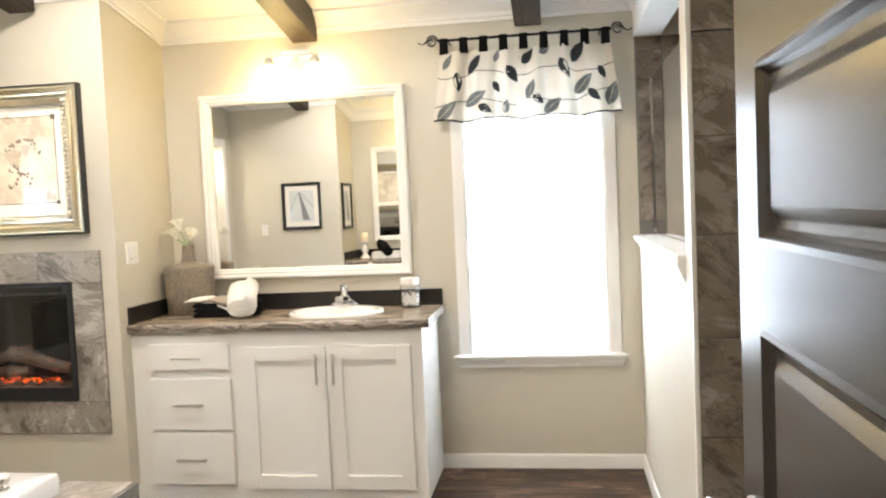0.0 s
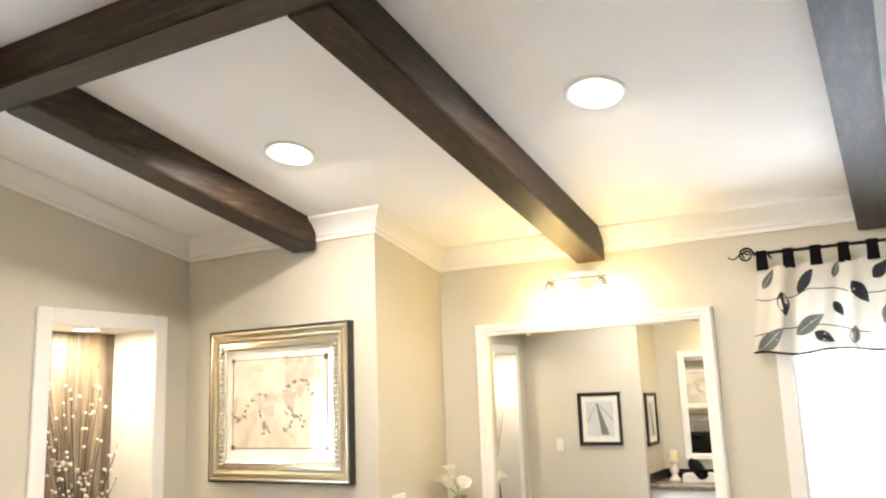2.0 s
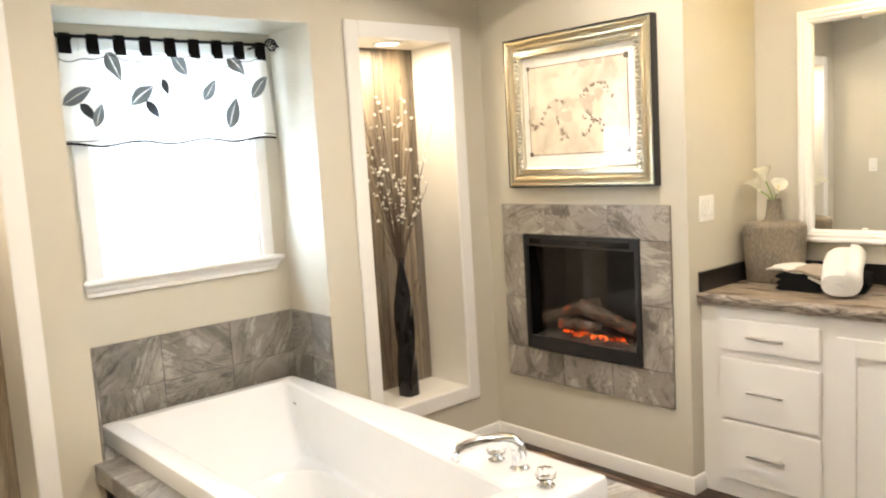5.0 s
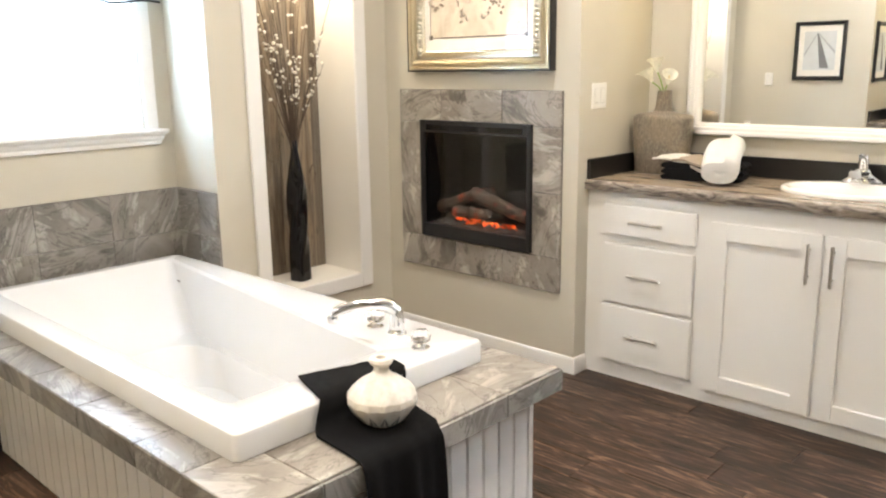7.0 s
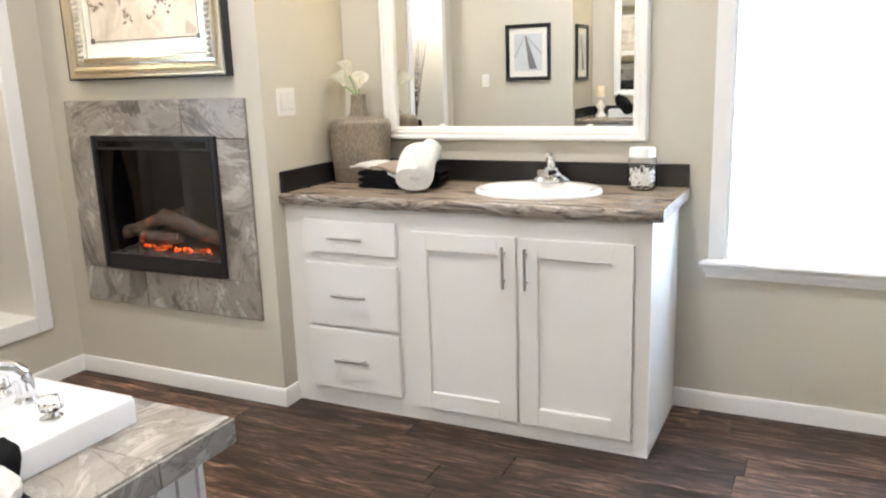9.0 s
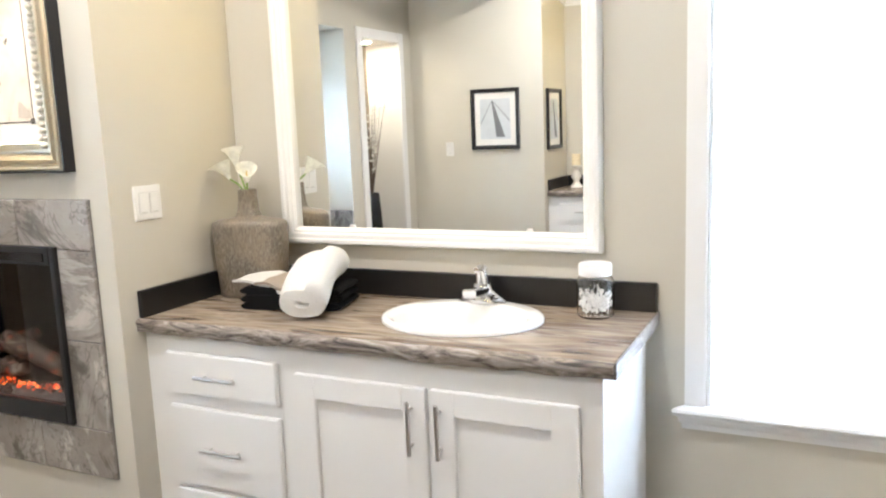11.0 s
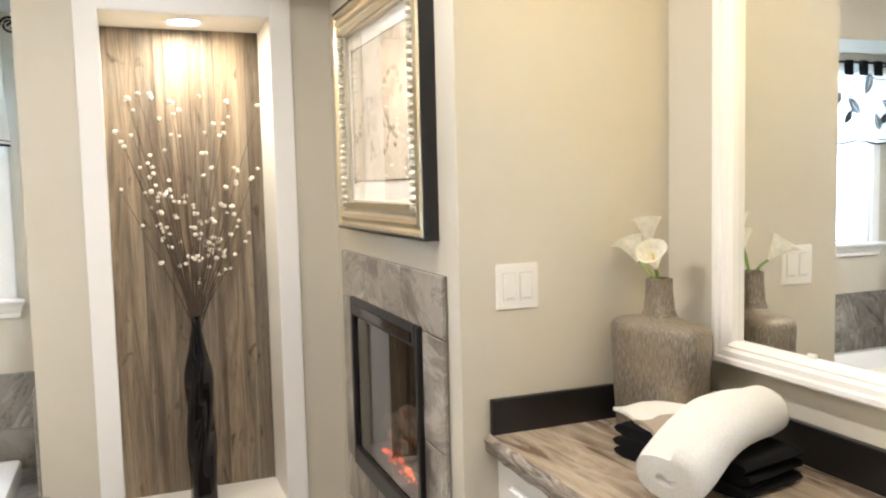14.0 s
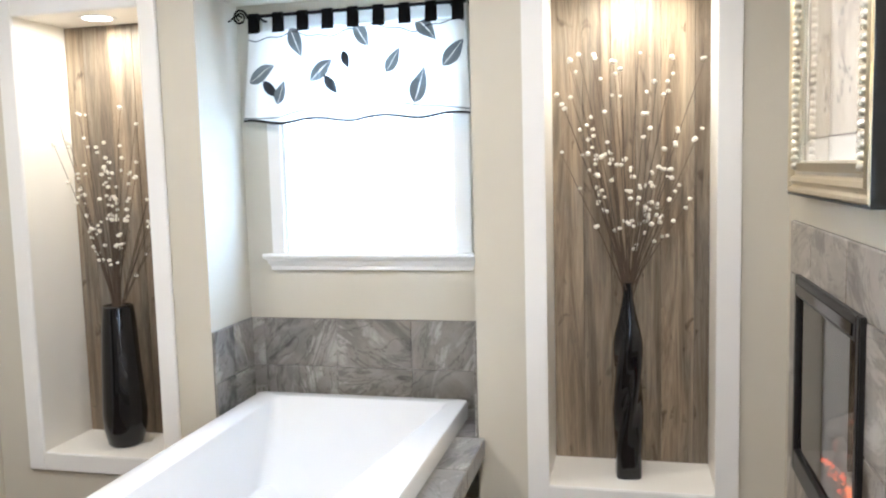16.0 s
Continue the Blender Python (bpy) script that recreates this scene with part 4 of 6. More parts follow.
def bathtub(first, last):
    x0, x1, y0, y1, top = TUB
    bm = bmesh.new()

    def ring(ax0, ax1, ay0, ay1, z, r):
        pts = []
        for cx, cy, a0 in ((ax1 - r, ay1 - r, 0), (ax0 + r, ay1 - r, 90), (ax0 + r, ay0 + r, 180), (ax1 - r, ay0 + r, 270)):
            for k in range(7):
                a = radians(a0 + 15 * k)
                pts.append(bm.verts.new((cx + r * math.cos(a), cy + r * math.sin(a), z)))
        return pts
    def basin(w, e, so, no, z, r):
        """An inner ring: the north side draws in towards the tap end."""
        pts, mid = ring(x0 + w, x1 - e, y0 + so, y1 - no, z, r), (y0 + y1) / 2
        for v in pts:
            if v.co.y > mid:
                v.co.y = mid + (v.co.y - mid) * (1 - 0.58 * (v.co.x - x0) / (x1 - x0))
        return pts
    rings = [ring(x0, x1, y0, y1, DECK[3] + 0.001, 0.02), ring(x0, x1, y0, y1, top - 0.012, 0.02), ring(x0 + 0.004, x1 - 0.004, y0 + 0.004, y1 - 0.004, top - 0.003, 0.02),
             ring(x0 + 0.012, x1 - 0.012, y0 + 0.012, y1 - 0.012, top, 0.02),
             basin(0.060, 0.17, 0.085, 0.060, top, 0.03), basin(0.072, 0.185, 0.100, 0.072, top - 0.010, 0.035),
             basin(0.150, 0.215, 0.125, 0.085, top - 0.10, 0.05), basin(0.345, 0.27, 0.165, 0.115, top - 0.27, 0.07),
             basin(0.42, 0.30, 0.20, 0.14, top - 0.285, 0.20), basin(0.56, 0.34, 0.23, 0.17, top - 0.425, 0.19), basin(0.62, 0.38, 0.27, 0.21, top - 0.44, 0.16)]
    for lo, hi in zip(rings[first:last], rings[first + 1:last + 1]):
        n = len(lo)
        for i in range(n):
            bm.faces.new((lo[i], lo[(i + 1) % n], hi[(i + 1) % n], hi[i]))
    if last == 11:
        bm.faces.new(rings[-1])
    bmesh.ops.delete(bm, geom=[v for v in bm.verts if not v.link_faces], context="VERTS")
    return bm


tub = thing("bathtub", "white acrylic drop-in bathtub in the tiled platform", "bathtub")
part("rim", bathtub(0, 5), ACRYLIC, tub, smooth=32)
part("basin", bathtub(5, 11), ACRYLIC, tub, smooth=32)
part("drain", lathe(bmesh.new(), [(0.03, 0), (0.03, 0.003), (0.02, 0.005), (0.002, 0.003)], (-2.22, 1.87, TUB[4] - 0.4395), 20), CHROME, tub, "chrome drain", 40)

# ---- second vanity ----
def across(ob, dx=XS2 - XS):
    """A copy of a thing on the other side of the ridge."""
    return copy_thing(ob, Matrix.Translation((dx, 0, 0)) @ SOUTH @ ob.matrix_basis)


for ob in [o for o in bpy.data.objects if o.name in ("vanity_cabinet", "vanity_counter", "vanity_mirror")]:
    across(ob)


# ---- vanity lights ----
def vanity_light(m):
    """Its own x along the wall, y 0 the wall, the room at -y, z 0 the bar."""
    g = thing("vanity_light", "brushed nickel vanity light with two lit frosted glass shades", "wall light", group="vanity lights")
    part("wall_plate", box(bmesh.new(), -0.085, 0.085, -0.022, 0, -0.05, 0.05, bevel=0.006), NICKEL, g)
    part("arm", tube(bmesh.new(), [(0, -0.02, 0), (0, -0.105, 0)], 0.011, 12), NICKEL, g, smooth=40)
    bm = tube(bmesh.new(), [(-0.140, -0.105, 0), (0.140, -0.105, 0)], 0.007, 12)
    for x in (-0.140, 0.140):
        ball(bm, (x, -0.105, 0), 0.011, 8)
    part("bar", bm, NICKEL, g, smooth=40)
    for x in (-0.128, 0.128):
        part("shade_holder", lathe(bmesh.new(), [(0.008, -0.002), (0.024, -0.012), (0.030, -0.04), (0.028, -0.05)], (x, -0.105, 0), 20), NICKEL, g, smooth=40)
        part("shade", lathe(bmesh.new(), [(0.03, -0.046), (0.05, -0.052), (0.062, -0.075), (0.064, -0.19), (0.058, -0.192), (0.04, -0.186)], (x, -0.105, 0), 28), FROST, g, "lit frosted glass shade", 40)
    g.matrix_world = m
    return g


across(vanity_light(pose(-1.245, YN, 2.30)))

# ---- ceiling fittings ----
for dx, dy in DOWNLIGHTS:
    tilt = math.degrees(math.atan(SLOPE)) * (-1 if dy > MID else 1)
    m = pose(dx, dy, ceil_z(dy), tilt, 0, 0)
    g = thing("downlight", "round white recessed ceiling light, lit", "ceiling light", group="recessed ceiling lights")
    part("trim_ring", lathe(bmesh.new(), [(0.105, 0.0), (0.104, -0.006), (0.095, -0.010), (0.084, -0.006), (0.082, 0.0)], n=36), PLASTIC, g, smooth=40)
    part("lens", lathe(bmesh.new(), [(0.083, -0.001), (0.082, -0.007), (0.05, -0.010), (0.005, -0.011)], n=32), LENS, g, smooth=40)
    g.matrix_world = m
g = thing("ceiling_vent", "round white ceiling air vent with concentric rings", "air vent")
part("rim", lathe(bmesh.new(), [(0.135, 0.0), (0.134, -0.012), (0.118, -0.018), (0.108, -0.012), (0.108, 0.0)], n=40), PLASTIC, g, smooth=40)
part("backing", lathe(bmesh.new(), [(0.107, 0.002), (0.107, -0.001), (0.002, -0.0012)], n=32), plain("vent_shadow_grey", (0.35, 0.35, 0.35)), g)
for i in range(7):
    r = 0.100 - 0.0135 * i
    part("ring", lathe(bmesh.new(), [(r, -0.002), (r + 0.002, -0.014), (r - 0.005, -0.015), (r - 0.006, -0.003)], n=32), PLASTIC, g, smooth=40)
part("hub", lathe(bmesh.new(), [(0.012, -0.002), (0.012, -0.016), (0.004, -0.018)], n=16), PLASTIC, g, smooth=40)
g.matrix_world = pose(0.255, 3.20, ceil_z(3.20), -math.degrees(math.atan(SLOPE)), 0, 0)

# ---- shower ----
X0, X1, Y0 = 0.575, 0.715, 2.46
ZH = 2.29
shower = setting("wall_shower", boxes([(X0, X1, Y0, YN, 0, 1.235), (X0, X1, Y0, Y0 + 0.14, 1.235, ceil_z(Y0) + 0.0)]), PAINT, "greige painted half wall and post of the shower")
setting("shower_header", boxes([(X0, X1, Y0 + 0.14, YN, ZH, 2.60), (X0, X1, Y0 + 0.14, 3.7, 2.60, ceil_z(3.7))], 0.0), TRIM, "white boxed header above the shower half wall")
crown("crown_shower", (X0, Y0), (X0, YN), (-1, 0, 0), 0, -1)
cap = thing("half_wall_cap", "white moulded cap on the shower half wall", "trim", kind="structure")
part("cap_board", box(bmesh.new(), X0 - 0.03, X1 + 0.02, Y0 + 0.14, YN - 0.001, 1.235, 1.258, bevel=0.005), TRIM, cap)
bm = bmesh.new()
moulding(bm, (X0, Y0 + 0.15, 1.235), (X0, YN - 0.001, 1.235), (-1, 0, 0), [(0, 0), (0.024, 0), (0.02, -0.012), (0.008, -0.022), (0.006, -0.034), (0, -0.034)])
part("cap_moulding", bm, TRIM, cap, smooth=40)
bm = bmesh.new()
pr = [(0, 0), (-0.028, 0), (-0.028, -0.012), (-0.010, -0.05), (0, -0.075)]
va = [bm.verts.new((X0 + d, Y0 + 0.145, 1.235 + h)) for d, h in pr]
vb = [bm.verts.new((X0 + d, Y0 + 0.165, 1.235 + h)) for d, h in pr]
bm.faces.new(va)
bm.faces.new(vb[::-1])
for i in range(5):
    bm.faces.new((va[i], va[(i + 1) % 5], vb[(i + 1) % 5], vb[i]))
part("corbel", bm, TRIM, cap)
part("corner_bead", box(bmesh.new(), X0 - 0.004, X0 + 0.012, Y0 - 0.012, Y0 + 0.012, 0, ceil_z(Y0) - 0.1, bevel=0.002), TRIM, cap)

tiles = thing("shower_tiles", "brown slate-look tiles lining the shower", "wall tile", kind="structure")
part("backing", boxes([(X0 + 0.012, X1 + 0.004, Y0 - 0.004, Y0 - 0.001, 0, ceil_z(Y0) - 0.01), (X0 + 0.004, 1.745, YN - 0.005, YN - 0.001, 1.26, ZH), (X1 + 0.001, 1.745, YN - 0.005, YN - 0.001, 0, 1.26),
                       (1.741, 1.749, 2.3, YN - 0.006, 0, ZH), (X1 + 0.001, X1 + 0.004, Y0, YN - 0.006, 0, 1.235)]), GROUT, tiles)
zz = [0.0, 0.36, 0.68, 1.0, 1.33, 1.64, 1.965, 2.29, 2.60, ceil_z(Y0) - 0.01]
for z0, z1 in zip(zz, zz[1:]):
    tile(tiles, pose((X0 + X1) / 2 + 0.008, Y0 - 0.004, (z0 + z1) / 2, *FACE_S), X1 - X0 - 0.010, z1 - z0 - 0.004, SHOWER_STONE)
    if z1 < 2.3:
        for i in range(4):
            if z0 < 0.6 and i > 1:
                continue
            xa = X1 + 0.01 + i * 0.253
            tile(tiles, pose(xa + 0.126, YN - 0.005, (z0 + z1) / 2, *FACE_S), 0.249, z1 - z0 - 0.004, SHOWER_STONE)
        for i in range(5):
            tile(tiles, pose(1.741, 2.34 + 0.36 * i + 0.18, (z0 + z1) / 2, *FACE_W), 0.356, z1 - z0 - 0.004, SHOWER_STONE)
    if 1.2 < z0 < 2.2:
        za = max(z0, 1.262)
        tile(tiles, pose(X0 + 0.075, YN - 0.005, (za + z1) / 2, *FACE_S), 0.125, z1 - za - 0.004, SHOWER_STONE)
part("accent_tile", box(bmesh.new(), 1.16, 1.32, YN - 0.019, YN - 0.0135, 1.32, 1.50, bevel=0.003), GLOSSBLACK, tiles, "glossy black accent tile")
bench = solid("shower_bench", box(bmesh.new(), 1.225, 1.735, 3.75, YN - 0.02, 0, 0.70, bevel=0.02), ACRYLIC, "white moulded shower bench in the corner", "bench", smooth=40)
glass = thing("shower_glass", "clear glass panel in a metal channel above the half wall", "shower glass")
part("glass_panel", box(bmesh.new(), 0.650, 0.658, Y0 + 0.16, YN - 0.075, 1.275, 2.06), GLASS, glass).visible_shadow = False
part("wall_channel", box(bmesh.new(), 0.644, 0.664, YN - 0.09, YN - 0.068, 1.262, 2.06, bevel=0.002), CHROME, glass)
part("sill_channel", box(bmesh.new(), 0.644, 0.664, Y0 + 0.15, YN - 0.092, 1.259, 1.275, bevel=0.002), CHROME, glass)

# ---- entry door ----
door = thing("door_1", "dark espresso panelled entry door standing open", "door", kind="structure")
DX, DY0, DY1 = 0.394, 0.02, 0.93
PANELS = [(0.14, 0.56), (0.66, 0.90), (1.00, 1.298), (1.398, 1.613), (1.713, 1.95)]
rows = [(DX, DX + 0.035, DY0, DY0 + 0.105, 0.012, 2.055), (DX, DX + 0.035, DY1 - 0.105, DY1, 0.012, 2.055)]
edges = [0.012] + [z for p in PANELS for z in p] + [2.055]
for z0, z1 in zip(edges[::2], edges[1::2]):
    rows.append((DX, DX + 0.035, DY0 + 0.105, DY1 - 0.105, z0, z1))
part("leaf", boxes(rows), DARKDOOR, door)
for z0, z1 in PANELS:
    bm = bmesh.new()
    ya, yb = DY0 + 0.105, DY1 - 0.105
    steps = [(0.0, 0.0), (0.008, -0.002), (0.014, 0.006), (0.020, 0.012), (0.030, 0.013), (0.045, 0.004)]
    prev = None
    for inset, d in steps:
        ring = [bm.verts.new((DX + d, y, z)) for y, z in ((ya + inset, z0 + inset), (yb - inset, z0 + inset), (yb - inset, z1 - inset), (ya + inset, z1 - inset))]
        if prev:
            for i in range(4):
                bm.faces.new((prev[i], prev[(i + 1) % 4], ring[(i + 1) % 4], ring[i]))
        prev = ring
    bm.faces.new(prev)
    box(bm, DX + 0.014, DX + 0.03, ya + 0.001, yb - 0.001, z0 + 0.001, z1 - 0.001)
    part("panel", bm, DARKDOOR, door)
bm = lathe(bmesh.new(), [(0.03, 0), (0.03, 0.006), (0.012, 0.012), (0.011, 0.03), (0.024, 0.042), (0.028, 0.056), (0.02, 0.066), (0.004, 0.068)], n=24)
part("door_knob", bm, NICKEL, door, "polished nickel knob", 40, at=pose(DX, DY1 - 0.06, 1.045, 0, -90, 0))
casing("door_casing", "white casing round the entry doorway", 0.0, -0.37, 0.45, 0.0, 2.09, 0.06, 0.016, "y", bottom=False)


# ---- valances ----
def valance(m, x0, x1, x0b, x1b, ztop, zbot, zrod, depth, leaves, vines, folds, label, cloth):
    rod = thing("curtain_rod", "black iron curtain rod with scrolled ends", "curtain rod", group="curtain rods")
    part("bar", tube(bmesh.new(), [(x0 - 0.01, -depth, zrod), (x1 + 0.01, -depth, zrod)], 0.007, 10), IRON, rod, smooth=40)
    for sgn, xe in ((-1, x0 - 0.01), (1, x1 + 0.01)):
        pts = []
        for k in range(26):
            a = k / 25 * 3.4 * math.pi
            r = 0.032 * (1 - 0.62 * k / 25)
            pts.append((xe + sgn * (0.03 - r * math.cos(a) * 1.0 + 0.0), -depth, zrod + r * math.sin(a)))
        part("scroll", tube(bmesh.new(), pts, 0.005, 7, 0.7), IRON, rod, smooth=50)
        tail = [(xe + sgn * (0.02 + 0.085 * k / 10), -depth - 0.002, zrod + 0.012 * math.sin(k / 10 * 2 * math.pi) - 0.002) for k in range(11)]
        part("scroll_tail", tube(bmesh.new(), tail, 0.0045, 7, 0.6), IRON, rod, smooth=50)
        bx = xe - sgn * 0.06
        part("bracket", tube(bmesh.new(), [(bx, -depth, zrod - 0.008), (bx, -depth * 0.5, zrod - 0.014), (bx, -0.001, zrod - 0.01)], 0.005, 7), IRON, rod, smooth=40)
    rod.matrix_world = m
    v = thing("valance", label, "valance", group="window valances")

    def S(u, w, off=0.0):
        xt, xb = x0 + (x1 - x0) * u, x0b + (x1b - x0b) * u
        x = xt + (xb - xt) * w
        amp = folds * (0.35 + 0.65 * w)
        y = -depth - 0.004 + amp * (math.sin(u * 2 * math.pi * 6.5 + 0.7) + 0.45 * math.sin(u * 2 * math.pi * 11.3 + 2.0 + w)) - off
        z = ztop + (zbot - ztop) * w + 0.008 * w * math.sin(u * 2 * math.pi * 3.3 + 1) - 0.006 * (1 - w) * math.sin(u * 2 * math.pi * 8)
        return (x, y, z)
    bm = bmesh.new()
    nu, nv = 120, 14
    gr = [[bm.verts.new(S(i / nu, j / nv)) for j in range(nv + 1)] for i in range(nu + 1)]
    for i in range(nu):
        for j in range(nv):
            bm.faces.new((gr[i][j], gr[i + 1][j], gr[i + 1][j + 1], gr[i][j + 1]))
    part("cloth", bm, cloth, v, smooth=80)
    bm = bmesh.new()
    for i in range(nu):
        q = [bm.verts.new(S(a, b, 0.002)) for a, b in ((i / nu, 0.985), ((i + 1) / nu, 0.985), ((i + 1) / nu, 1.012), (i / nu, 1.012))]
        bm.faces.new(q)
    bmesh.ops.remove_doubles(bm, verts=bm.verts, dist=1e-5)
    part("hem", bm, BLACKCLOTH, v, "black hem")
    for i in range(9):
        u = 0.025 + 0.95 * i / 8
        xa = S(u, 0)[0]
        bm = bmesh.new()
        hw = 0.021
        ring = [(-depth - 0.012, ztop - 0.008), (-depth - 0.0125, zrod - 0.01)] + [(-depth - 0.0125 * math.cos(math.pi * k / 8), zrod + 0.0125 * math.sin(math.pi * k / 8)) for k in range(9)] + [(-depth + 0.0125, zrod - 0.01), (-depth + 0.004, ztop - 0.008)]
        la = [bm.verts.new((xa - hw * (1.12 if k in (0, len(ring) - 1) else 1), y, z)) for k, (y, z) in enumerate(ring)]
        lb = [bm.verts.new((xa + hw * (1.12 if k in (0, len(ring) - 1) else 1), y, z)) for k, (y, z) in enumerate(ring)]
        for k in range(len(ring) - 1):
            bm.faces.new((la[k], la[k + 1], lb[k + 1], lb[k]))
        part("tab", bm, BLACKCLOTH, v, "black fabric tab", 60)
    asp = (x1b - x0b) / (ztop - zbot)
    for u, w, ang, size, tone in leaves:
        bm = bmesh.new()
        c, s = math.cos(radians(ang)), math.sin(radians(ang))
        prev = None
        for k in range(9):
            a = k / 8
            half = 0.27 * size * math.sin(math.pi * a ** 0.8) + 0.0003
            ring = []
            for t in (-1, -0.05, 0.05, 1):
                dx, dz = (a - 0.5) * size * 1.12, t * half
                px, pz = dx * c - dz * s, dx * s + dz * c
                uu, ww = u + px / (x1b - x0b), w - pz / (ztop - zbot)
                ring.append(bm.verts.new(S(min(0.999, max(0.001, uu)), min(0.985, max(0.0, ww)), 0.0016)))
            if prev:
                for q in ((0, 1), (2, 3)) if tone else ((0, 1), (1, 2), (2, 3)):
                    bm.faces.new((prev[q[0]], prev[q[1]], ring[q[1]], ring[q[0]]))
            prev = ring
        part("printed_leaf", bm, LEAFPALE if tone else LEAFCLOTH, v, "grey printed leaf" if tone else "dark printed leaf")
    for w0, amp, fr, ph, ua, ub in vines:
        bm = bmesh.new()
        n, prev = 50, None
        for k in range(n + 1):
            u = ua + (ub - ua) * k / n
            w = w0 + amp * math.sin(u * fr + ph)
            cur = (bm.verts.new(S(u, w, 0.0014)), bm.verts.new(S(u, w + 0.012, 0.0014)))
            if prev:
                bm.faces.new((prev[0], cur[0], cur[1], prev[1]))
            prev = cur
        part("printed_vine", bm, LEAFCLOTH, v, "thin printed vine")
    v.matrix_world = m


L1 = [(0.21, 0.19, 52, 0.10, 0), (0.34, 0.10, 70, 0.06, 1), (0.43, 0.36, -58, 0.10, 0), (0.52, 0.12, 48, 0.09, 0), (0.62, 0.05, 35, 0.07, 1),
      (0.725, 0.33, -65, 0.10, 0), (0.81, 0.08, 55, 0.12, 0), (0.12, 0.44, -78, 0.09, 0), (0.05, 0.13, 60, 0.08, 1), (0.34, 0.55, -60, 0.065, 0),
      (0.93, 0.42, -70, 0.07, 0), (0.07, 0.86, 45, 0.13, 1), (0.225, 0.68, 30, 0.12, 1), (0.28, 0.85, -35, 0.08, 0), (0.395, 0.84, 80, 0.07, 1)]
L1 += [(0.53, 0.58, 65, 0.09, 1), (0.57, 0.76, -45, 0.07, 0), (0.645, 0.86, 38, 0.11, 1), (0.82, 0.56, 40, 0.12, 1), (0.87, 0.74, -50, 0.08, 0), (0.965, 0.74, 65, 0.12, 1)]
valance(pose(0, YN, 0), -0.435, 0.450, -0.485, 0.500, 2.262, 1.903, 2.328, 0.085, L1,
        [(0.33, 0.05, 16, 0.5, 0.0, 1.0), (0.74, 0.06, 13, 2.0, 0.0, 0.45), (0.72, 0.07, 11, 0.3, 0.5, 1.0)], 0.025,
        "ivory tab-top valance with a dark leaf print, black hem and tabs", VALANCE)
L2 = [(0.23, 0.14, -62, 0.12, 1), (0.54, 0.10, -58, 0.11, 1), (0.83, 0.08, -50, 0.12, 1), (0.075, 0.47, 32, 0.12, 1), (0.12, 0.64, -40, 0.08, 0), (0.165, 0.66, 75, 0.09, 1),
      (0.355, 0.46, 42, 0.12, 1), (0.40, 0.62, -50, 0.08, 0), (0.465, 0.36, -70, 0.065, 0), (0.68, 0.40, 55, 0.10, 1), (0.79, 0.66, 70, 0.13, 1), (0.945, 0.36, 45, 0.12, 1)]
valance(pose(XB, 0, 0, 0, 0, 90), 1.505, 2.415, 1.46, 2.435, 2.085, 1.715, 2.148, 0.075, L2,
        [(0.06, 0.03, 20, 0.5, 0.0, 0.5), (0.05, 0.04, 18, 0.2, 0.55, 1.0), (0.93, 0.04, 14, 1.0, 0.0, 0.35), (0.9, 0.05, 12, 2.2, 0.72, 1.0)], 0.008,
        "ivory tab-top valance with grey leaf print over the tub window", VALANCE_BACKLIT)


# ---- framed pictures ----
def frame_sides(parent, name, w, h, prof, material, label=""):
    """Four mitred rails; prof of (distance from the wall, distance in from the outer edge)."""
    c = [(0, 0), (w, 0), (w, h), (0, h)]
    for i in range(4):
        bm = bmesh.new()
        p, q = Vector((c[i][0], 0, c[i][1])), Vector((c[(i + 1) % 4][0], 0, c[(i + 1) % 4][1]))
        run = (q - p).normalized()
        inn = Vector((-run.z, 0, run.x))
        a = [bm.verts.new(p + (inn + run) * k - Vector((0, d, 0))) for d, k in prof]
        b = [bm.verts.new(q + (inn - run) * k - Vector((0, d, 0))) for d, k in prof]
        n = len(prof)
        for j in range(n):
            bm.faces.new((a[j], a[(j + 1) % n], b[(j + 1) % n], b[j]))
        part(name, bm, material, parent, label, 35)


def parchment():
    k = Nodes("aged_parchment_print", rough=0.7)
    n = k.noise(k.coords(), 6, 6, 0.65, 0.6)
    m = k.noise(k.coords(), 2.2, 4, 0.5, 0.8)
    c = k.ramp(n, [(0.3, (0.42, 0.35, 0.26)), (0.5, (0.62, 0.55, 0.44)), (0.7, (0.70, 0.64, 0.54))])
    k.color(k.mix(k.ramp(m, [(0.3, (0.45, 0.45, 0.45)), (0.5, (0, 0, 0))]), c, (0.30, 0.24, 0.18)))
    return k.mat


def stroke(bm, pts, width, y):
    """A flat brush stroke, tapered at both ends, in x and z."""
    prev = None
    n = len(pts)
    fine = []
    for i in range(n - 1):
        for k in range(5):
            fine.append(Vector(pts[i]).lerp(Vector(pts[i + 1]), k / 5))
    fine.append(Vector(pts[-1]))
    for i, p in enumerate(fine):
        d = (fine[min(i + 1, len(fine) - 1)] - fine[max(0, i - 1)]).normalized()
        nrm = Vector((-d.y, d.x))
        f = width * (0.15 + math.sin(math.pi * (i + 0.5) / len(fine))) * (0.75 + 0.5 * abs(noise.noise(Vector((p.x * 40, p.y * 40, width * 90)))))
        cur = (bm.verts.new((p.x + nrm.x * f, y, p.y + nrm.y * f)), bm.verts.new((p.x - nrm.x * f, y, p.y - nrm.y * f)))
        if prev:
            bm.faces.new((prev[0], cur[0], cur[1], prev[1]))
        prev = cur
    return bm


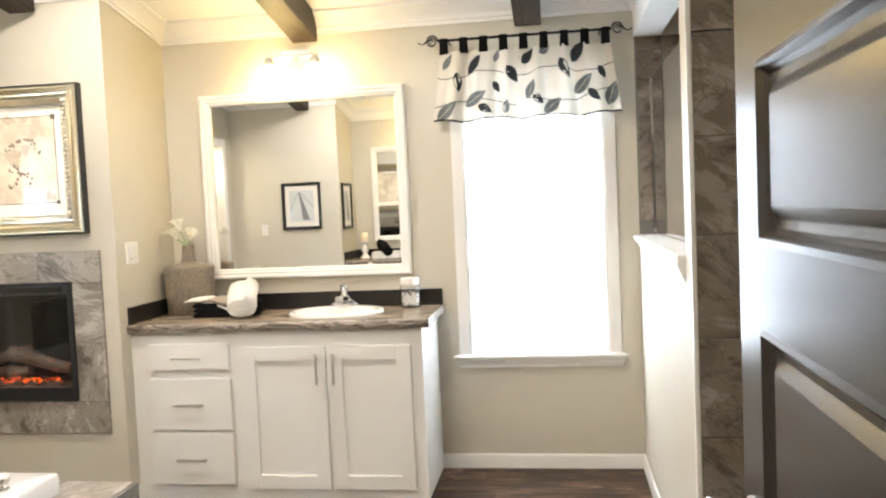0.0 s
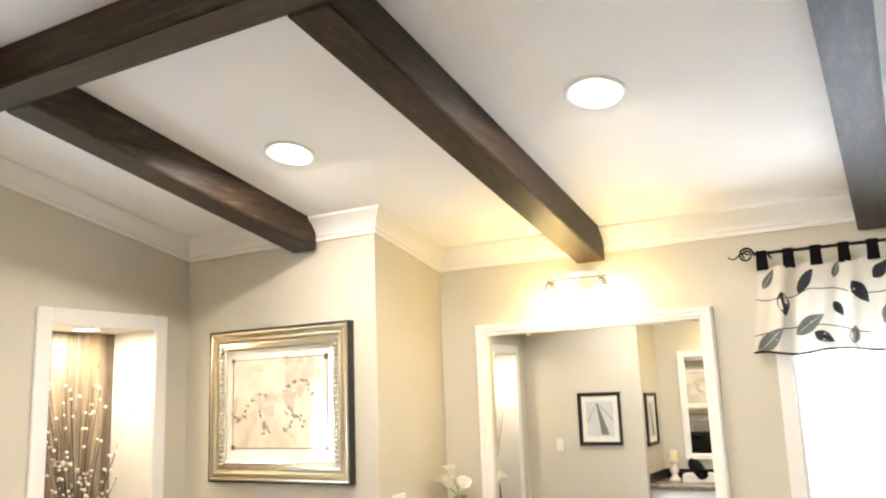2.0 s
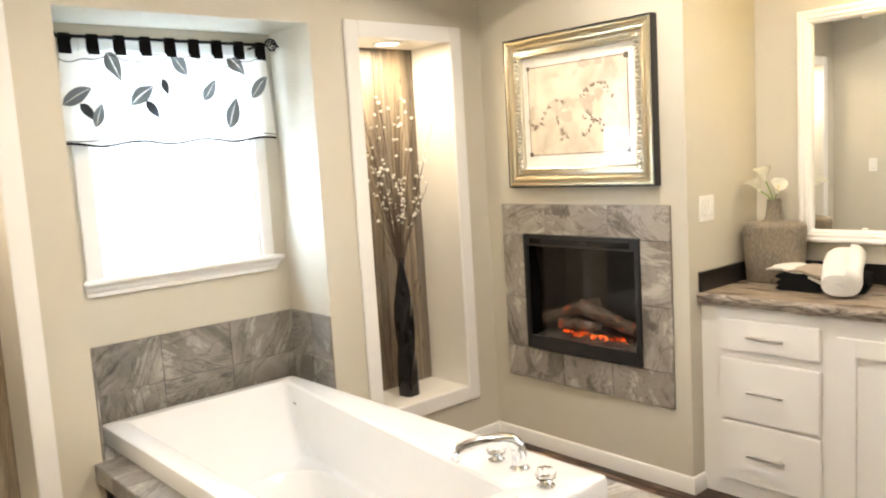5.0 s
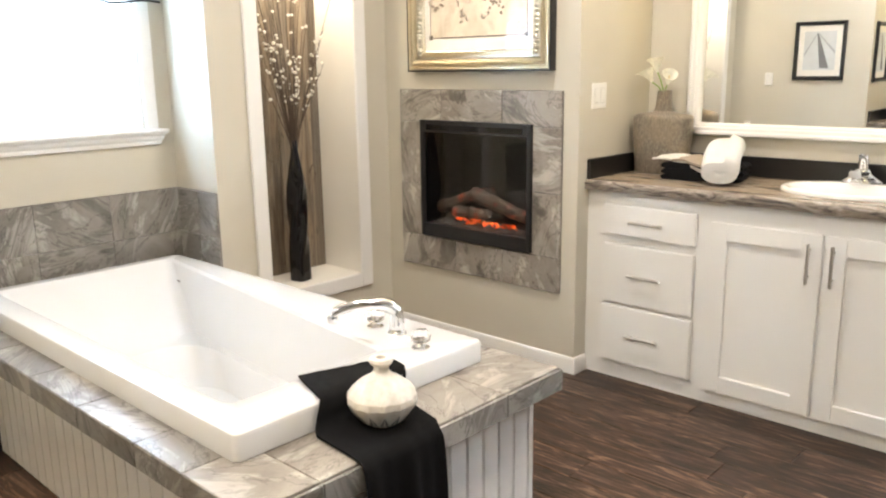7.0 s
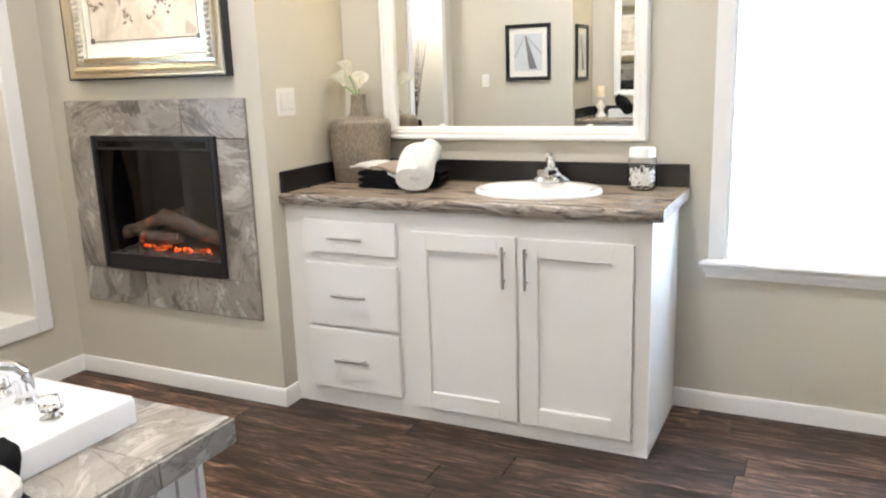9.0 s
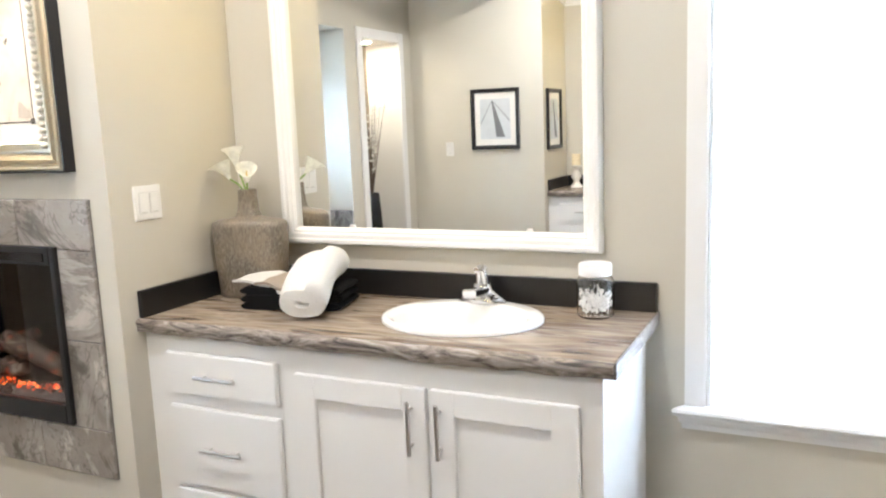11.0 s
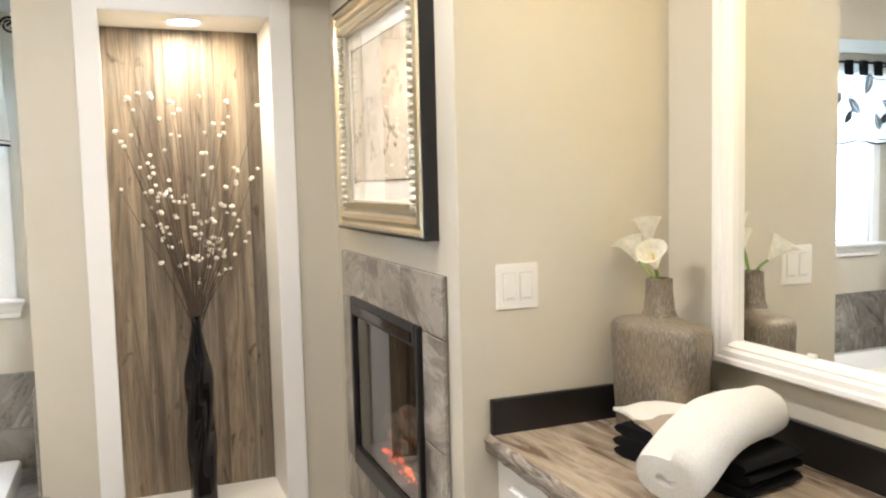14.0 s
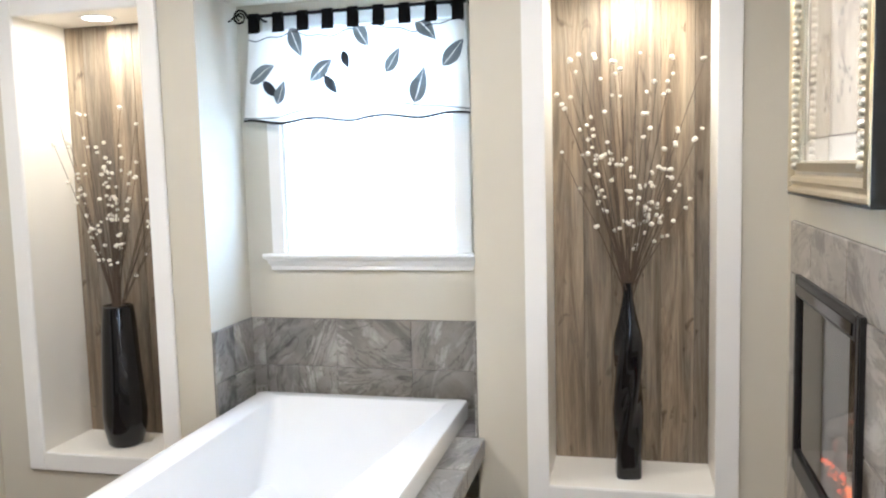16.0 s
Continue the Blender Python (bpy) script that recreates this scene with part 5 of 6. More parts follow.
INK = plain("sepia_ink_wash", (0.17, 0.13, 0.10), 0.8, 50, 0.0)
INK2 = plain("pale_ink_wash", (0.46, 0.39, 0.31), 0.8, 50, 0.0)
EDGEINK = plain("dark_print_border", (0.10, 0.085, 0.07), 0.8)

W, H = 0.888, 0.748
art = thing("framed_picture", "large silver-gold framed sketch print above the fireplace", "picture")
frame_sides(art, "outer_rail", W, H, [(0.0, 0.006), (0.040, 0.006), (0.046, 0.012), (0.045, 0.020), (0.036, 0.028), (0.038, 0.036), (0.047, 0.042), (0.043, 0.054), (0.032, 0.062), (0.0, 0.062)], SILVERGOLD)
frame_sides(art, "black_side", W, H, [(0.0, 0.0), (0.043, 0.0), (0.043, 0.0055), (0.0, 0.0055)], BLACK, "black frame side")
frame_sides(art, "inner_rail", W, H, [(0.0, 0.0625), (0.035, 0.0625), (0.036, 0.07), (0.031, 0.092), (0.024, 0.100), (0.0, 0.100)], SILVER)
n = 27
bead = mesh_of(lathe(bmesh.new(), [(0.003, -0.0105), (0.0115, -0.0075), (0.0145, 0.0), (0.0115, 0.0075), (0.003, 0.0105)], n=8), "bead", SILVER, 60)
for i in range(n):
    for x in (0.082, W - 0.082):
        ob = new("bead", bead)
        ob.parent = art
        ob.location = (x, -0.0375, 0.085 + (H - 0.17) * i / (n - 1))
bm = bmesh.new()
for i in range(70):
    for z in (0.082, H - 0.082):
        x = 0.10 + (W - 0.2) * i / 69
        box(bm, x - 0.003, x + 0.003, -0.0375, -0.030, z - 0.011, z + 0.011)
tagged(part("reeded_trim", bm, SILVERGOLD, art, "fine reeded band"), kind="stuff")
part("mat_board", box(bmesh.new(), 0.095, W - 0.095, -0.010, -0.004, 0.095, H - 0.095), MAT_BOARD, art, "ivory mat")
px0, px1, pz0, pz1 = 0.135, W - 0.148, 0.160, H - 0.150
part("print", box(bmesh.new(), px0, px1, -0.0118, -0.0102, pz0, pz1), parchment(), art, "aged parchment print")
bm = boxes([(px0, px1, -0.0128, -0.0119, pz0, pz0 + 0.004), (px0, px1, -0.0128, -0.0119, pz1 - 0.004, pz1), (px0, px0 + 0.004, -0.0128, -0.0119, pz0, pz1), (px1 - 0.004, px1, -0.0128, -0.0119, pz0, pz1),
            (px0 - 0.006, px0 + 0.018, -0.0132, -0.0129, pz0 - 0.006, pz0 + 0.016), (px1 - 0.02, px1 + 0.006, -0.0132, -0.0129, pz1 - 0.02, pz1 + 0.006),
            (px1 - 0.014, px1 + 0.006, -0.0132, -0.0129, pz0 - 0.006, pz0 + 0.012), (px0 - 0.006, px0 + 0.014, -0.0132, -0.0129, pz1 - 0.014, pz1 + 0.006)])
part("print_border", bm, EDGEINK, art)
sw, sh = px1 - px0, pz1 - pz0


def on(*pts):
    return [(px0 + sw * u, pz0 + sh * v) for u, v in pts]


dark_s = [((0.02, 0.36), (0.07, 0.31), (0.13, 0.35), (0.17, 0.48), (0.22, 0.54)), ((0.31, 0.58), (0.40, 0.59)), ((0.31, 0.42), (0.34, 0.28), (0.36, 0.14)), ((0.35, 0.26), (0.42, 0.14)),
          ((0.55, 0.62), (0.62, 0.69), (0.72, 0.76), (0.78, 0.74)), ((0.78, 0.72), (0.82, 0.64), (0.86, 0.56)), ((0.62, 0.44), (0.66, 0.36), (0.74, 0.34), (0.76, 0.20)),
          ((0.55, 0.42), (0.59, 0.36)), ((0.56, 0.21), (0.64, 0.23)), ((0.66, 0.38), (0.64, 0.28))]
soft_s = [((0.22, 0.54), (0.32, 0.56), (0.42, 0.56), (0.54, 0.60)), ((0.33, 0.47), (0.40, 0.40), (0.44, 0.38)), ((0.56, 0.58), (0.62, 0.56), (0.70, 0.60), (0.76, 0.66)), ((0.30, 0.50), (0.33, 0.38)),
          ((0.60, 0.50), (0.64, 0.42)), ((0.02, 0.5), (0.03, 0.3)), ((0.9, 0.1), (0.97, 0.06)), ((0.6, 0.96), (0.95, 0.93))]
rb = random.Random(2)


def blot(bm, u, v, r, y, stretch):
    """An uneven flat patch of ink wash."""
    a0 = rb.uniform(0, math.pi)
    ring = []
    for i in range(16):
        a = 2 * math.pi * i / 16
        q = r * rb.uniform(0.55, 1.15)
        e, f = q * stretch * math.cos(a), q * math.sin(a)
        ring.append(bm.verts.new((px0 + sw * u + e * math.cos(a0) - f * math.sin(a0), y, pz0 + sh * v + e * math.sin(a0) + f * math.cos(a0))))
    bm.faces.new(ring)


def between(points, steps):
    for p, q in zip(points, points[1:]):
        for i in range(steps):
            f = i / steps
            yield p[0] + (q[0] - p[0]) * f, p[1] + (q[1] - p[1]) * f


y = -0.0121
for name, runs, ink, lo, hi, steps in (("pale_wash", soft_s, INK2, 0.012, 0.026, 3), ("dark_wash", dark_s, INK, 0.004, 0.0085, 4)):
    bm = bmesh.new()
    for s in runs:
        for u, v in between(s, steps):
            y -= 0.000004
            blot(bm, u + rb.uniform(-0.02, 0.02), v + rb.uniform(-0.02, 0.02), rb.uniform(lo, hi), y, rb.uniform(1.0, 1.9))
    part(name, bm, ink, art, name.split("_")[0] + " brown ink wash")
part("glazing", box(bmesh.new(), 0.096, W - 0.096, -0.0170, -0.0150, 0.096, H - 0.096), GLASS, art, "reflective picture glass").visible_shadow = False
art.matrix_world = pose(-3.060, YC, 1.396)


def small_picture(m, w, h):
    g = thing("framed_print", "black framed grey pier print in a white mat", "picture", group="black framed prints")
    frame_sides(g, "frame_rail", w, h, [(0, 0), (0.022, 0), (0.026, 0.008), (0.022, 0.026), (0.012, 0.032), (0, 0.032)], BLACK)
    part("mat_board", box(bmesh.new(), 0.03, w - 0.03, -0.008, -0.003, 0.03, h - 0.03), MAT_BOARD, g, "white mat")
    part("print", box(bmesh.new(), 0.078, w - 0.078, -0.0100, -0.0082, 0.082, h - 0.082, bevel=0.0004), plain("grey_photo", (0.56, 0.58, 0.59), 0.6, 5, 0.0), g, "grey print")
    for poly, tone in ((((0.30, 0.2), (0.48, 0.2), (0.57, 0.80), (0.54, 0.80)), (0.17, 0.17, 0.18)), (((0.55, 0.8), (0.57, 0.8), (0.80, 0.46), (0.80, 0.40)), (0.36, 0.37, 0.38)),
                       (((0.20, 0.44), (0.20, 0.50), (0.53, 0.80), (0.52, 0.76)), (0.38, 0.39, 0.40))):
        bm = bmesh.new()
        a = [bm.verts.new((u * w, -0.0104, v * h)) for u, v in poly]
        b = [bm.verts.new((u * w, -0.0101, v * h)) for u, v in poly]
        bm.faces.new(a)
        bm.faces.new(b[::-1])
        for i in range(4):
            bm.faces.new((a[i], a[(i + 1) % 4], b[(i + 1) % 4], b[i]))
        part("print_shape", bm, plain("photo_tone", tone, 0.6, 8, 0.0), g)
    g.matrix_world = m
    return g


small_picture(pose(-2.30, opp(YC), 1.268, 0, 0, 180), 0.42, 0.49)
small_picture(pose(XS2, -0.06, 1.25, 0, 0, 90), 0.36, 0.49)


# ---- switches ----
# greys that paint the shade in the rockers' seams and grooves
SWITCH_SHADE = plain("switch_seam_shade", (0.36, 0.35, 0.32), 0.5)
SWITCH_GROOVE_SHADE = plain("switch_groove_shade", (0.60, 0.59, 0.56), 0.4)


def switch(m, gangs, label):
    w = 0.071 + 0.046 * (gangs - 1)
    g = thing("light_switch", label, "light switch")
    part("plate", box(bmesh.new(), -w / 2, w / 2, -0.006, 0.006, -0.057, 0.057, bevel=0.003), PLASTIC, g)
    for i in range(gangs):
        cx = (i - (gangs - 1) / 2) * 0.046
        bm = bmesh.new()
        box(bm, cx - 0.0165, cx + 0.0165, -0.0095, -0.006, -0.033, 0.033, bevel=0.0015)
        part("rocker", bm, PLASTIC, g)
        # flat grey outline, painted shade of the groove round the rocker
        part("rocker_frame", box(bmesh.new(), cx - 0.0182, cx + 0.0182, -0.0064, -0.0058, -0.0347, 0.0347), SWITCH_GROOVE_SHADE, g)
        # thin grey line, painted shade at the rocker's lower end
        part("rocker_gap", box(bmesh.new(), cx - 0.012, cx + 0.012, -0.0099, -0.0096, -0.030, -0.0285), SWITCH_SHADE, g)
    g.matrix_world = m


switch(pose(XS, 3.715, 1.283, 0, 0, 90), 2, "white double rocker switch on the wall beside the vanity")
switch(pose(-2.93, opp(YC), 1.275, 0, 0, 180), 1, "white single rocker switch beside the framed print")

# ---- sink, tap, jar ----
TOP = 0.916


def sink():
    g = thing("sink", "white oval drop-in bathroom sink", "sink", (-1.022, 3.918, TOP), group="sinks")
    bm = bmesh.new()
    prof = [(1.0, 0.0), (1.0, 0.008), (0.985, 0.014), (0.95, 0.017), (0.86, 0.015), (0.82, 0.006), (0.78, -0.03), (0.66, -0.09), (0.4, -0.125), (0.08, -0.13)]
    rings = []
    for r, z in prof:
        rings.append([bm.verts.new((-1.022 + 0.253 * r * math.cos(2 * math.pi * i / 48), 3.918 + 0.205 * r * math.sin(2 * math.pi * i / 48) - (0.018 if r < 0.9 else 0), TOP + z)) for i in range(48)])
    for lo, hi in zip(rings, rings[1:]):
        for i in range(48):
            bm.faces.new((lo[i], lo[(i + 1) % 48], hi[(i + 1) % 48], hi[i]))
    bm.faces.new(rings[-1])
    part("basin", bm, PORCELAIN, g, smooth=40)
    part("drain", lathe(bmesh.new(), [(0.022, 0), (0.022, 0.003), (0.015, 0.004), (0.002, 0.002)], (-1.022, 3.90, TOP - 0.1295), 20), CHROME, g, "chrome drain", 40)
    return g


def tap():
    x, y, z = -1.022, 4.085, TOP + 0.016
    g = thing("sink_faucet", "chrome single-lever sink faucet", "faucet", (x, y, z), group="sink faucets")
    bm = bmesh.new()
    pts = [(0.082, 0.0), (0.082, 0.008), (0.060, 0.022), (0.034, 0.040), (0.027, 0.058)]
    rings = []
    for r, h in pts:
        k = 24
        rings.append([bm.verts.new((x + r * math.cos(2 * math.pi * i / k), y + min(r, 0.028 + 0.1 * (r - 0.028)) * math.sin(2 * math.pi * i / k), z + h)) for i in range(k)])
    for lo, hi in zip(rings, rings[1:]):
        for i in range(24):
            bm.faces.new((lo[i], lo[(i + 1) % 24], hi[(i + 1) % 24], hi[i]))
    bm.faces.new(rings[-1])
    bm.faces.new(rings[0][::-1])
    part("base", bm, CHROME, g, smooth=50)
    bm = bmesh.new()
    prev = None
    for k in range(9):
        a = k / 8
        w, hh = 0.031 - 0.008 * a, 0.017 - 0.003 * a
        yy, zz2 = y + 0.02 - 0.125 * a, z + 0.034 + 0.014 * a
        ring = []
        for t in [2 * math.pi * i / 20 for i in range(20)]:
            q = (abs(math.cos(t)) ** 5 + abs(math.sin(t)) ** 5) ** (-0.2)
            ring.append(bm.verts.new((x + w * q * math.cos(t), yy, zz2 + hh * q * math.sin(t))))
        if prev:
            for i in range(20):
                bm.faces.new((prev[i], prev[(i + 1) % 20], ring[(i + 1) % 20], ring[i]))
        else:
            bm.faces.new(ring)
        prev = ring
    bm.faces.new(prev[::-1])
    part("spout", bm, CHROME, g, smooth=35)
    part("aerator", lathe(bmesh.new(), [(0.011, -0.014), (0.012, 0.0), (0.010, 0.004)], (x, y - 0.09, z + 0.036), 14), CHROME, g, smooth=40)
    bm = tube(bmesh.new(), [(x, y + 0.006, z + 0.046), (x, y + 0.002, z + 0.085), (x, y - 0.004, z + 0.106), (x, y - 0.006, z + 0.112)], 0.023, 18, 0.8)
    tube(bm, [(x, y, z + 0.108), (x, y - 0.022, z + 0.114), (x, y - 0.048, z + 0.112)], 0.012, 12, 0.8)
    part("lever", bm, CHROME, g, smooth=50)
    return g


across(sink())
across(tap())

jar = thing("cotton_swab_jar", "clear glass jar of cotton swabs with a white lid", "jar", (-0.650, 4.065, TOP))
jx, jy = -0.650, 4.065
bm = lathe(bmesh.new(), [(0.048, 0.0), (0.055, 0.006), (0.056, 0.10), (0.053, 0.115), (0.044, 0.124), (0.044, 0.134), (0.0415, 0.134), (0.0415, 0.124), (0.0505, 0.114), (0.0535, 0.10), (0.0525, 0.008), (0.002, 0.006)], (jx, jy, TOP), 36)
part("glass_body", bm, GLASS, jar, "clear glass", 40).visible_shadow = False
part("lid", lathe(bmesh.new(), [(0.046, 0.125), (0.049, 0.127), (0.049, 0.156), (0.046, 0.161), (0.043, 0.162), (0.041, 0.158), (0.002, 0.158)], (jx, jy, TOP), 36), PLASTIC, jar, "white screw lid", 40)
rj = random.Random(7)
bm = bmesh.new()
for i in range(90):
    a, r = rj.uniform(0, 6.283), 0.040 * math.sqrt(rj.random())
    p = Vector((jx + r * math.cos(a), jy + r * math.sin(a), TOP + 0.014 + rj.uniform(0, 0.04)))
    d = Vector((rj.uniform(-1, 1), rj.uniform(-1, 1), rj.uniform(0.3, 1.6))).normalized() * 0.036
    q = p + d
    rr = math.hypot(q.x - jx, q.y - jy)
    if rr > 0.046:
        q.x, q.y = jx + (q.x - jx) * 0.046 / rr, jy + (q.y - jy) * 0.046 / rr
    tube(bm, [p, q], 0.0012, 5)
    ball(bm, q, 0.003, 5, 1.6)
    ball(bm, p, 0.003, 5, 1.6)
part("cotton_swabs", bm, plain("white_cotton", (0.82, 0.81, 0.79), 0.9, 300, 0.3), jar, "white cotton swabs")


# ---- bottle vase with lilies ----
def scratched():
    k = Nodes("scratched_bronze_glaze", rough=0.42, metal=0.35)
    g = k.noise(k.coords((105, 105, 13)), 4, 5, 0.7)
    b = k.noise(k.coords((3, 3, 3)), 3, 4)
    c = k.ramp(g, [(0.32, (0.080, 0.066, 0.050)), (0.50, (0.200, 0.170, 0.135)), (0.68, (0.42, 0.38, 0.32))])
    k.color(k.mix(k.ramp(b, [(0.4, (0, 0, 0)), (0.7, (0.5, 0.5, 0.5))]), c, (0.34, 0.27, 0.18)))
    k.bump(g, 0.3, 0.003)
    return k.mat


vx, vy = -1.885, 4.025
vase = thing("bottle_vase", "flat square-shouldered bronze-grey vase", "vase", (vx, vy, TOP))
bm = bmesh.new()
prof = [(0.116, 0.050, 0.0), (0.123, 0.056, 0.006), (0.130, 0.062, 0.12), (0.136, 0.064, 0.225), (0.137, 0.064, 0.250), (0.133, 0.062, 0.266), (0.120, 0.056, 0.275), (0.070, 0.042, 0.281), (0.044, 0.032, 0.289),
        (0.036, 0.028, 0.306), (0.031, 0.026, 0.35), (0.030, 0.025, 0.382), (0.026, 0.022, 0.383), (0.022, 0.018, 0.34)]
rings = []
for a, b, z in prof:
    ring = []
    for i in range(40):
        t = 2 * math.pi * i / 40
        c, s = math.cos(t), math.sin(t)
        ex = 0.55
        dx, dy = a * math.copysign(abs(c) ** ex, c), b * math.copysign(abs(s) ** ex, s)
        ring.append(bm.verts.new((vx + dx * 0.985 - dy * 0.17, vy + dy * 0.985 + dx * 0.17, TOP + z)))
    rings.append(ring)
for lo, hi in zip(rings[:8], rings[1:9]):
    for i in range(40):
        bm.faces.new((lo[i], lo[(i + 1) % 40], hi[(i + 1) % 40], hi[i]))
bm.faces.new(rings[0][::-1])
bm2 = bmesh.new()
upper = [[bm2.verts.new(v.co) for v in ring] for ring in rings[8:]]
for lo, hi in zip(upper, upper[1:]):
    for i in range(40):
        bm2.faces.new((lo[i], lo[(i + 1) % 40], hi[(i + 1) % 40], hi[i]))
bm2.faces.new(upper[-1])
bmesh.ops.delete(bm, geom=[v for v in bm.verts if not v.link_faces], context="VERTS")
BRONZE = scratched()
part("neck", bm2, BRONZE, vase, smooth=50)
part("body", bm, BRONZE, vase, smooth=50)
LILY = fabric("ivory_lily_petal", (0.84, 0.83, 0.74), 0.3, 60, 0.05)
STEM = plain("green_stem", (0.22, 0.33, 0.08), 0.5)
lilies = thing("calla_lilies", "three ivory calla lilies with green stems in the vase", "flowers", (vx, vy, TOP + 0.37))
for tip, turn, lean in (((-0.055, -0.02, 0.42), 200, 28), ((-0.04, 0.0, 0.465), 160, 16), ((0.028, -0.03, 0.412), -50, 38)):
    b = Vector((vx, vy, TOP + 0.36))
    e = Vector((vx + tip[0], vy + tip[1], TOP + tip[2]))
    mid = b.lerp(e, 0.5) + Vector((0, 0, 0.01))
    fl = part("stem", tube(bmesh.new(), [b, mid, e], 0.0035, 8), STEM, lilies, smooth=50)
    bm = bmesh.new()
    R = Matrix.Rotation(radians(turn), 3, "Z") @ Matrix.Rotation(radians(lean), 3, "Y")
    prev = None
    for j in range(9):
        t = j / 8
        ring = []
        for i in range(17):
            a = -math.pi * 1.08 + 2 * math.pi * 1.08 * i / 16
            r = 0.006 + 0.031 * t ** 1.3
            up = 0.062 * t + 0.030 * t * t * (0.5 + 0.5 * math.cos(a))
            p = Vector((r * math.cos(a) * (1 + 0.5 * t * t * max(0, math.cos(a))), r * math.sin(a), up - 0.012 * t ** 4 * (1 + math.cos(a))))
            ring.append(bm.verts.new(e + R @ p))
        if prev:
            for i in range(16):
                bm.faces.new((prev[i], prev[i + 1], ring[i + 1], ring[i]))
        prev = ring
    part("bloom", bm, LILY, fl, "ivory calla bloom", 80)
    part("spadix", tube(bmesh.new(), [e + R @ Vector((0, 0, 0.01)), e + R @ Vector((0.002, 0, 0.05))], 0.003, 7, 0.6), plain("yellow_spadix", (0.7, 0.5, 0.08)), fl, smooth=50)


# ---- towels ----
def roll(bm, a, b, r, turns=3.2, squash=1.0, arch=0.0):
    """A rolled towel with its spiral at the ends; arch: how far its middle is bent up."""
    a, b = Vector(a), Vector(b)
    d = (b - a).normalized()
    u = d.cross(Vector((0, 0, 1))).normalized()
    w = u.cross(d)
    n = int(turns * 26)
    t = r / (turns + 0.5)
    sp = []
    for i in range(n + 1):
        an = 2 * math.pi * turns * i / n
        rr = 0.006 + (r - 0.006) * i / n
        sp.append((rr, an))
    rows = []
    segs = 14
    for s in range(segs + 1):
        k = s / segs
        c = a.lerp(b, k) + Vector((0, 0, arch * math.sin(math.pi * k)))
        edge = 1 - 0.05 * (abs(2 * k - 1) ** 10)
        row = []
        for rr, an in sp:
            q = rr * edge * (abs(math.cos(an)) ** 2.4 + abs(math.sin(an)) ** 2.4) ** (-1 / 2.4) * (1 + 0.06 * noise.noise(Vector((math.cos(an) * 1.5, math.sin(an) * 1.5 + k * 4, r * 50))))
            row.append(bm.verts.new(c + q * (math.cos(an) * u + squash * math.sin(an) * w) + d * (0.006 * (1 - rr / r) * (1 if k > 0.5 else -1) * (1 if s in (0, segs) else 0))))
        rows.append(row)
    for x, y in zip(rows, rows[1:]):
        for i in range(n):
            bm.faces.new((x[i], x[i + 1], y[i + 1], y[i]))
    for c, row, sg in ((a, rows[0], 1), (b, rows[-1], -1)):
        m = [bm.verts.new(c + d * 0.012 * sg)]
        for i in range(n - 26):
            bm.faces.new((row[i], row[i + 1], row[i + 27], row[i + 26])) if i + 27 <= n else None
        for i in range(25):
            bm.faces.new((row[i], row[i + 1], m[0]))
    return bm


def folded(x0, x1, y0, y1, z0, z1, layers, seed, ang=0.0):
    bm = bmesh.new()
    h = (z1 - z0) / layers
    for i in range(layers):
        za, zb = z0 + i * h, z0 + (i + 1) * h - 0.001
        j = 0.006 * noise.noise(Vector((seed, i * 1.7, 0)))
        prof = [(x0 + j, za + h * 0.2), (x0 - 0.008 + j, za + h * 0.5), (x0 + j, zb - h * 0.15), (x0 + 0.02, zb), ((x0 + x1) / 2, zb + 0.002), (x1 - 0.02, zb), (x1 + j, zb - h * 0.15), (x1 + 0.008 + j, za + h * 0.5), (x1 + j, za + h * 0.2), (x1 - 0.02, za), (x0 + 0.02, za)]
        prev = None
        for k in range(9):
            y = y0 + (y1 - y0) * k / 8
            ring = [bm.verts.new((x, y, z + 0.0025 * noise.noise(Vector((x * 14, y * 14, seed + i))))) for x, z in prof]
            if prev:
                for q in range(len(prof)):
                    bm.faces.new((prev[q], prev[(q + 1) % len(prof)], ring[(q + 1) % len(prof)], ring[q]))
            else:
                bm.faces.new(ring)
            prev = ring
        bm.faces.new(prev[::-1])
    c = Vector(((x0 + x1) / 2, (y0 + y1) / 2, 0))
    bmesh.ops.rotate(bm, verts=bm.verts, cent=c, matrix=Matrix.Rotation(radians(ang), 3, "Z"))
    return bm


for i in range(3):
    solid("folded_towel", folded(-1.80, -1.46, 3.86, 4.04, TOP + 0.025 * i, TOP + 0.025 * (i + 1), 1, 3 + i, 12 + (0, 2, -1)[i]), BLACKCLOTH, "folded black towel in a stack on the counter", "towel", group="stacked black towels", smooth=70)
solid("rolled_towel", roll(bmesh.new(), (-1.480, 3.738, TOP + 0.062), (-1.578, 4.040, TOP + 0.132), 0.088, 3.2, 0.70, 0.034), WHITETOWEL, "rolled white terry towel leaning on the black towels", "towel", smooth=80)


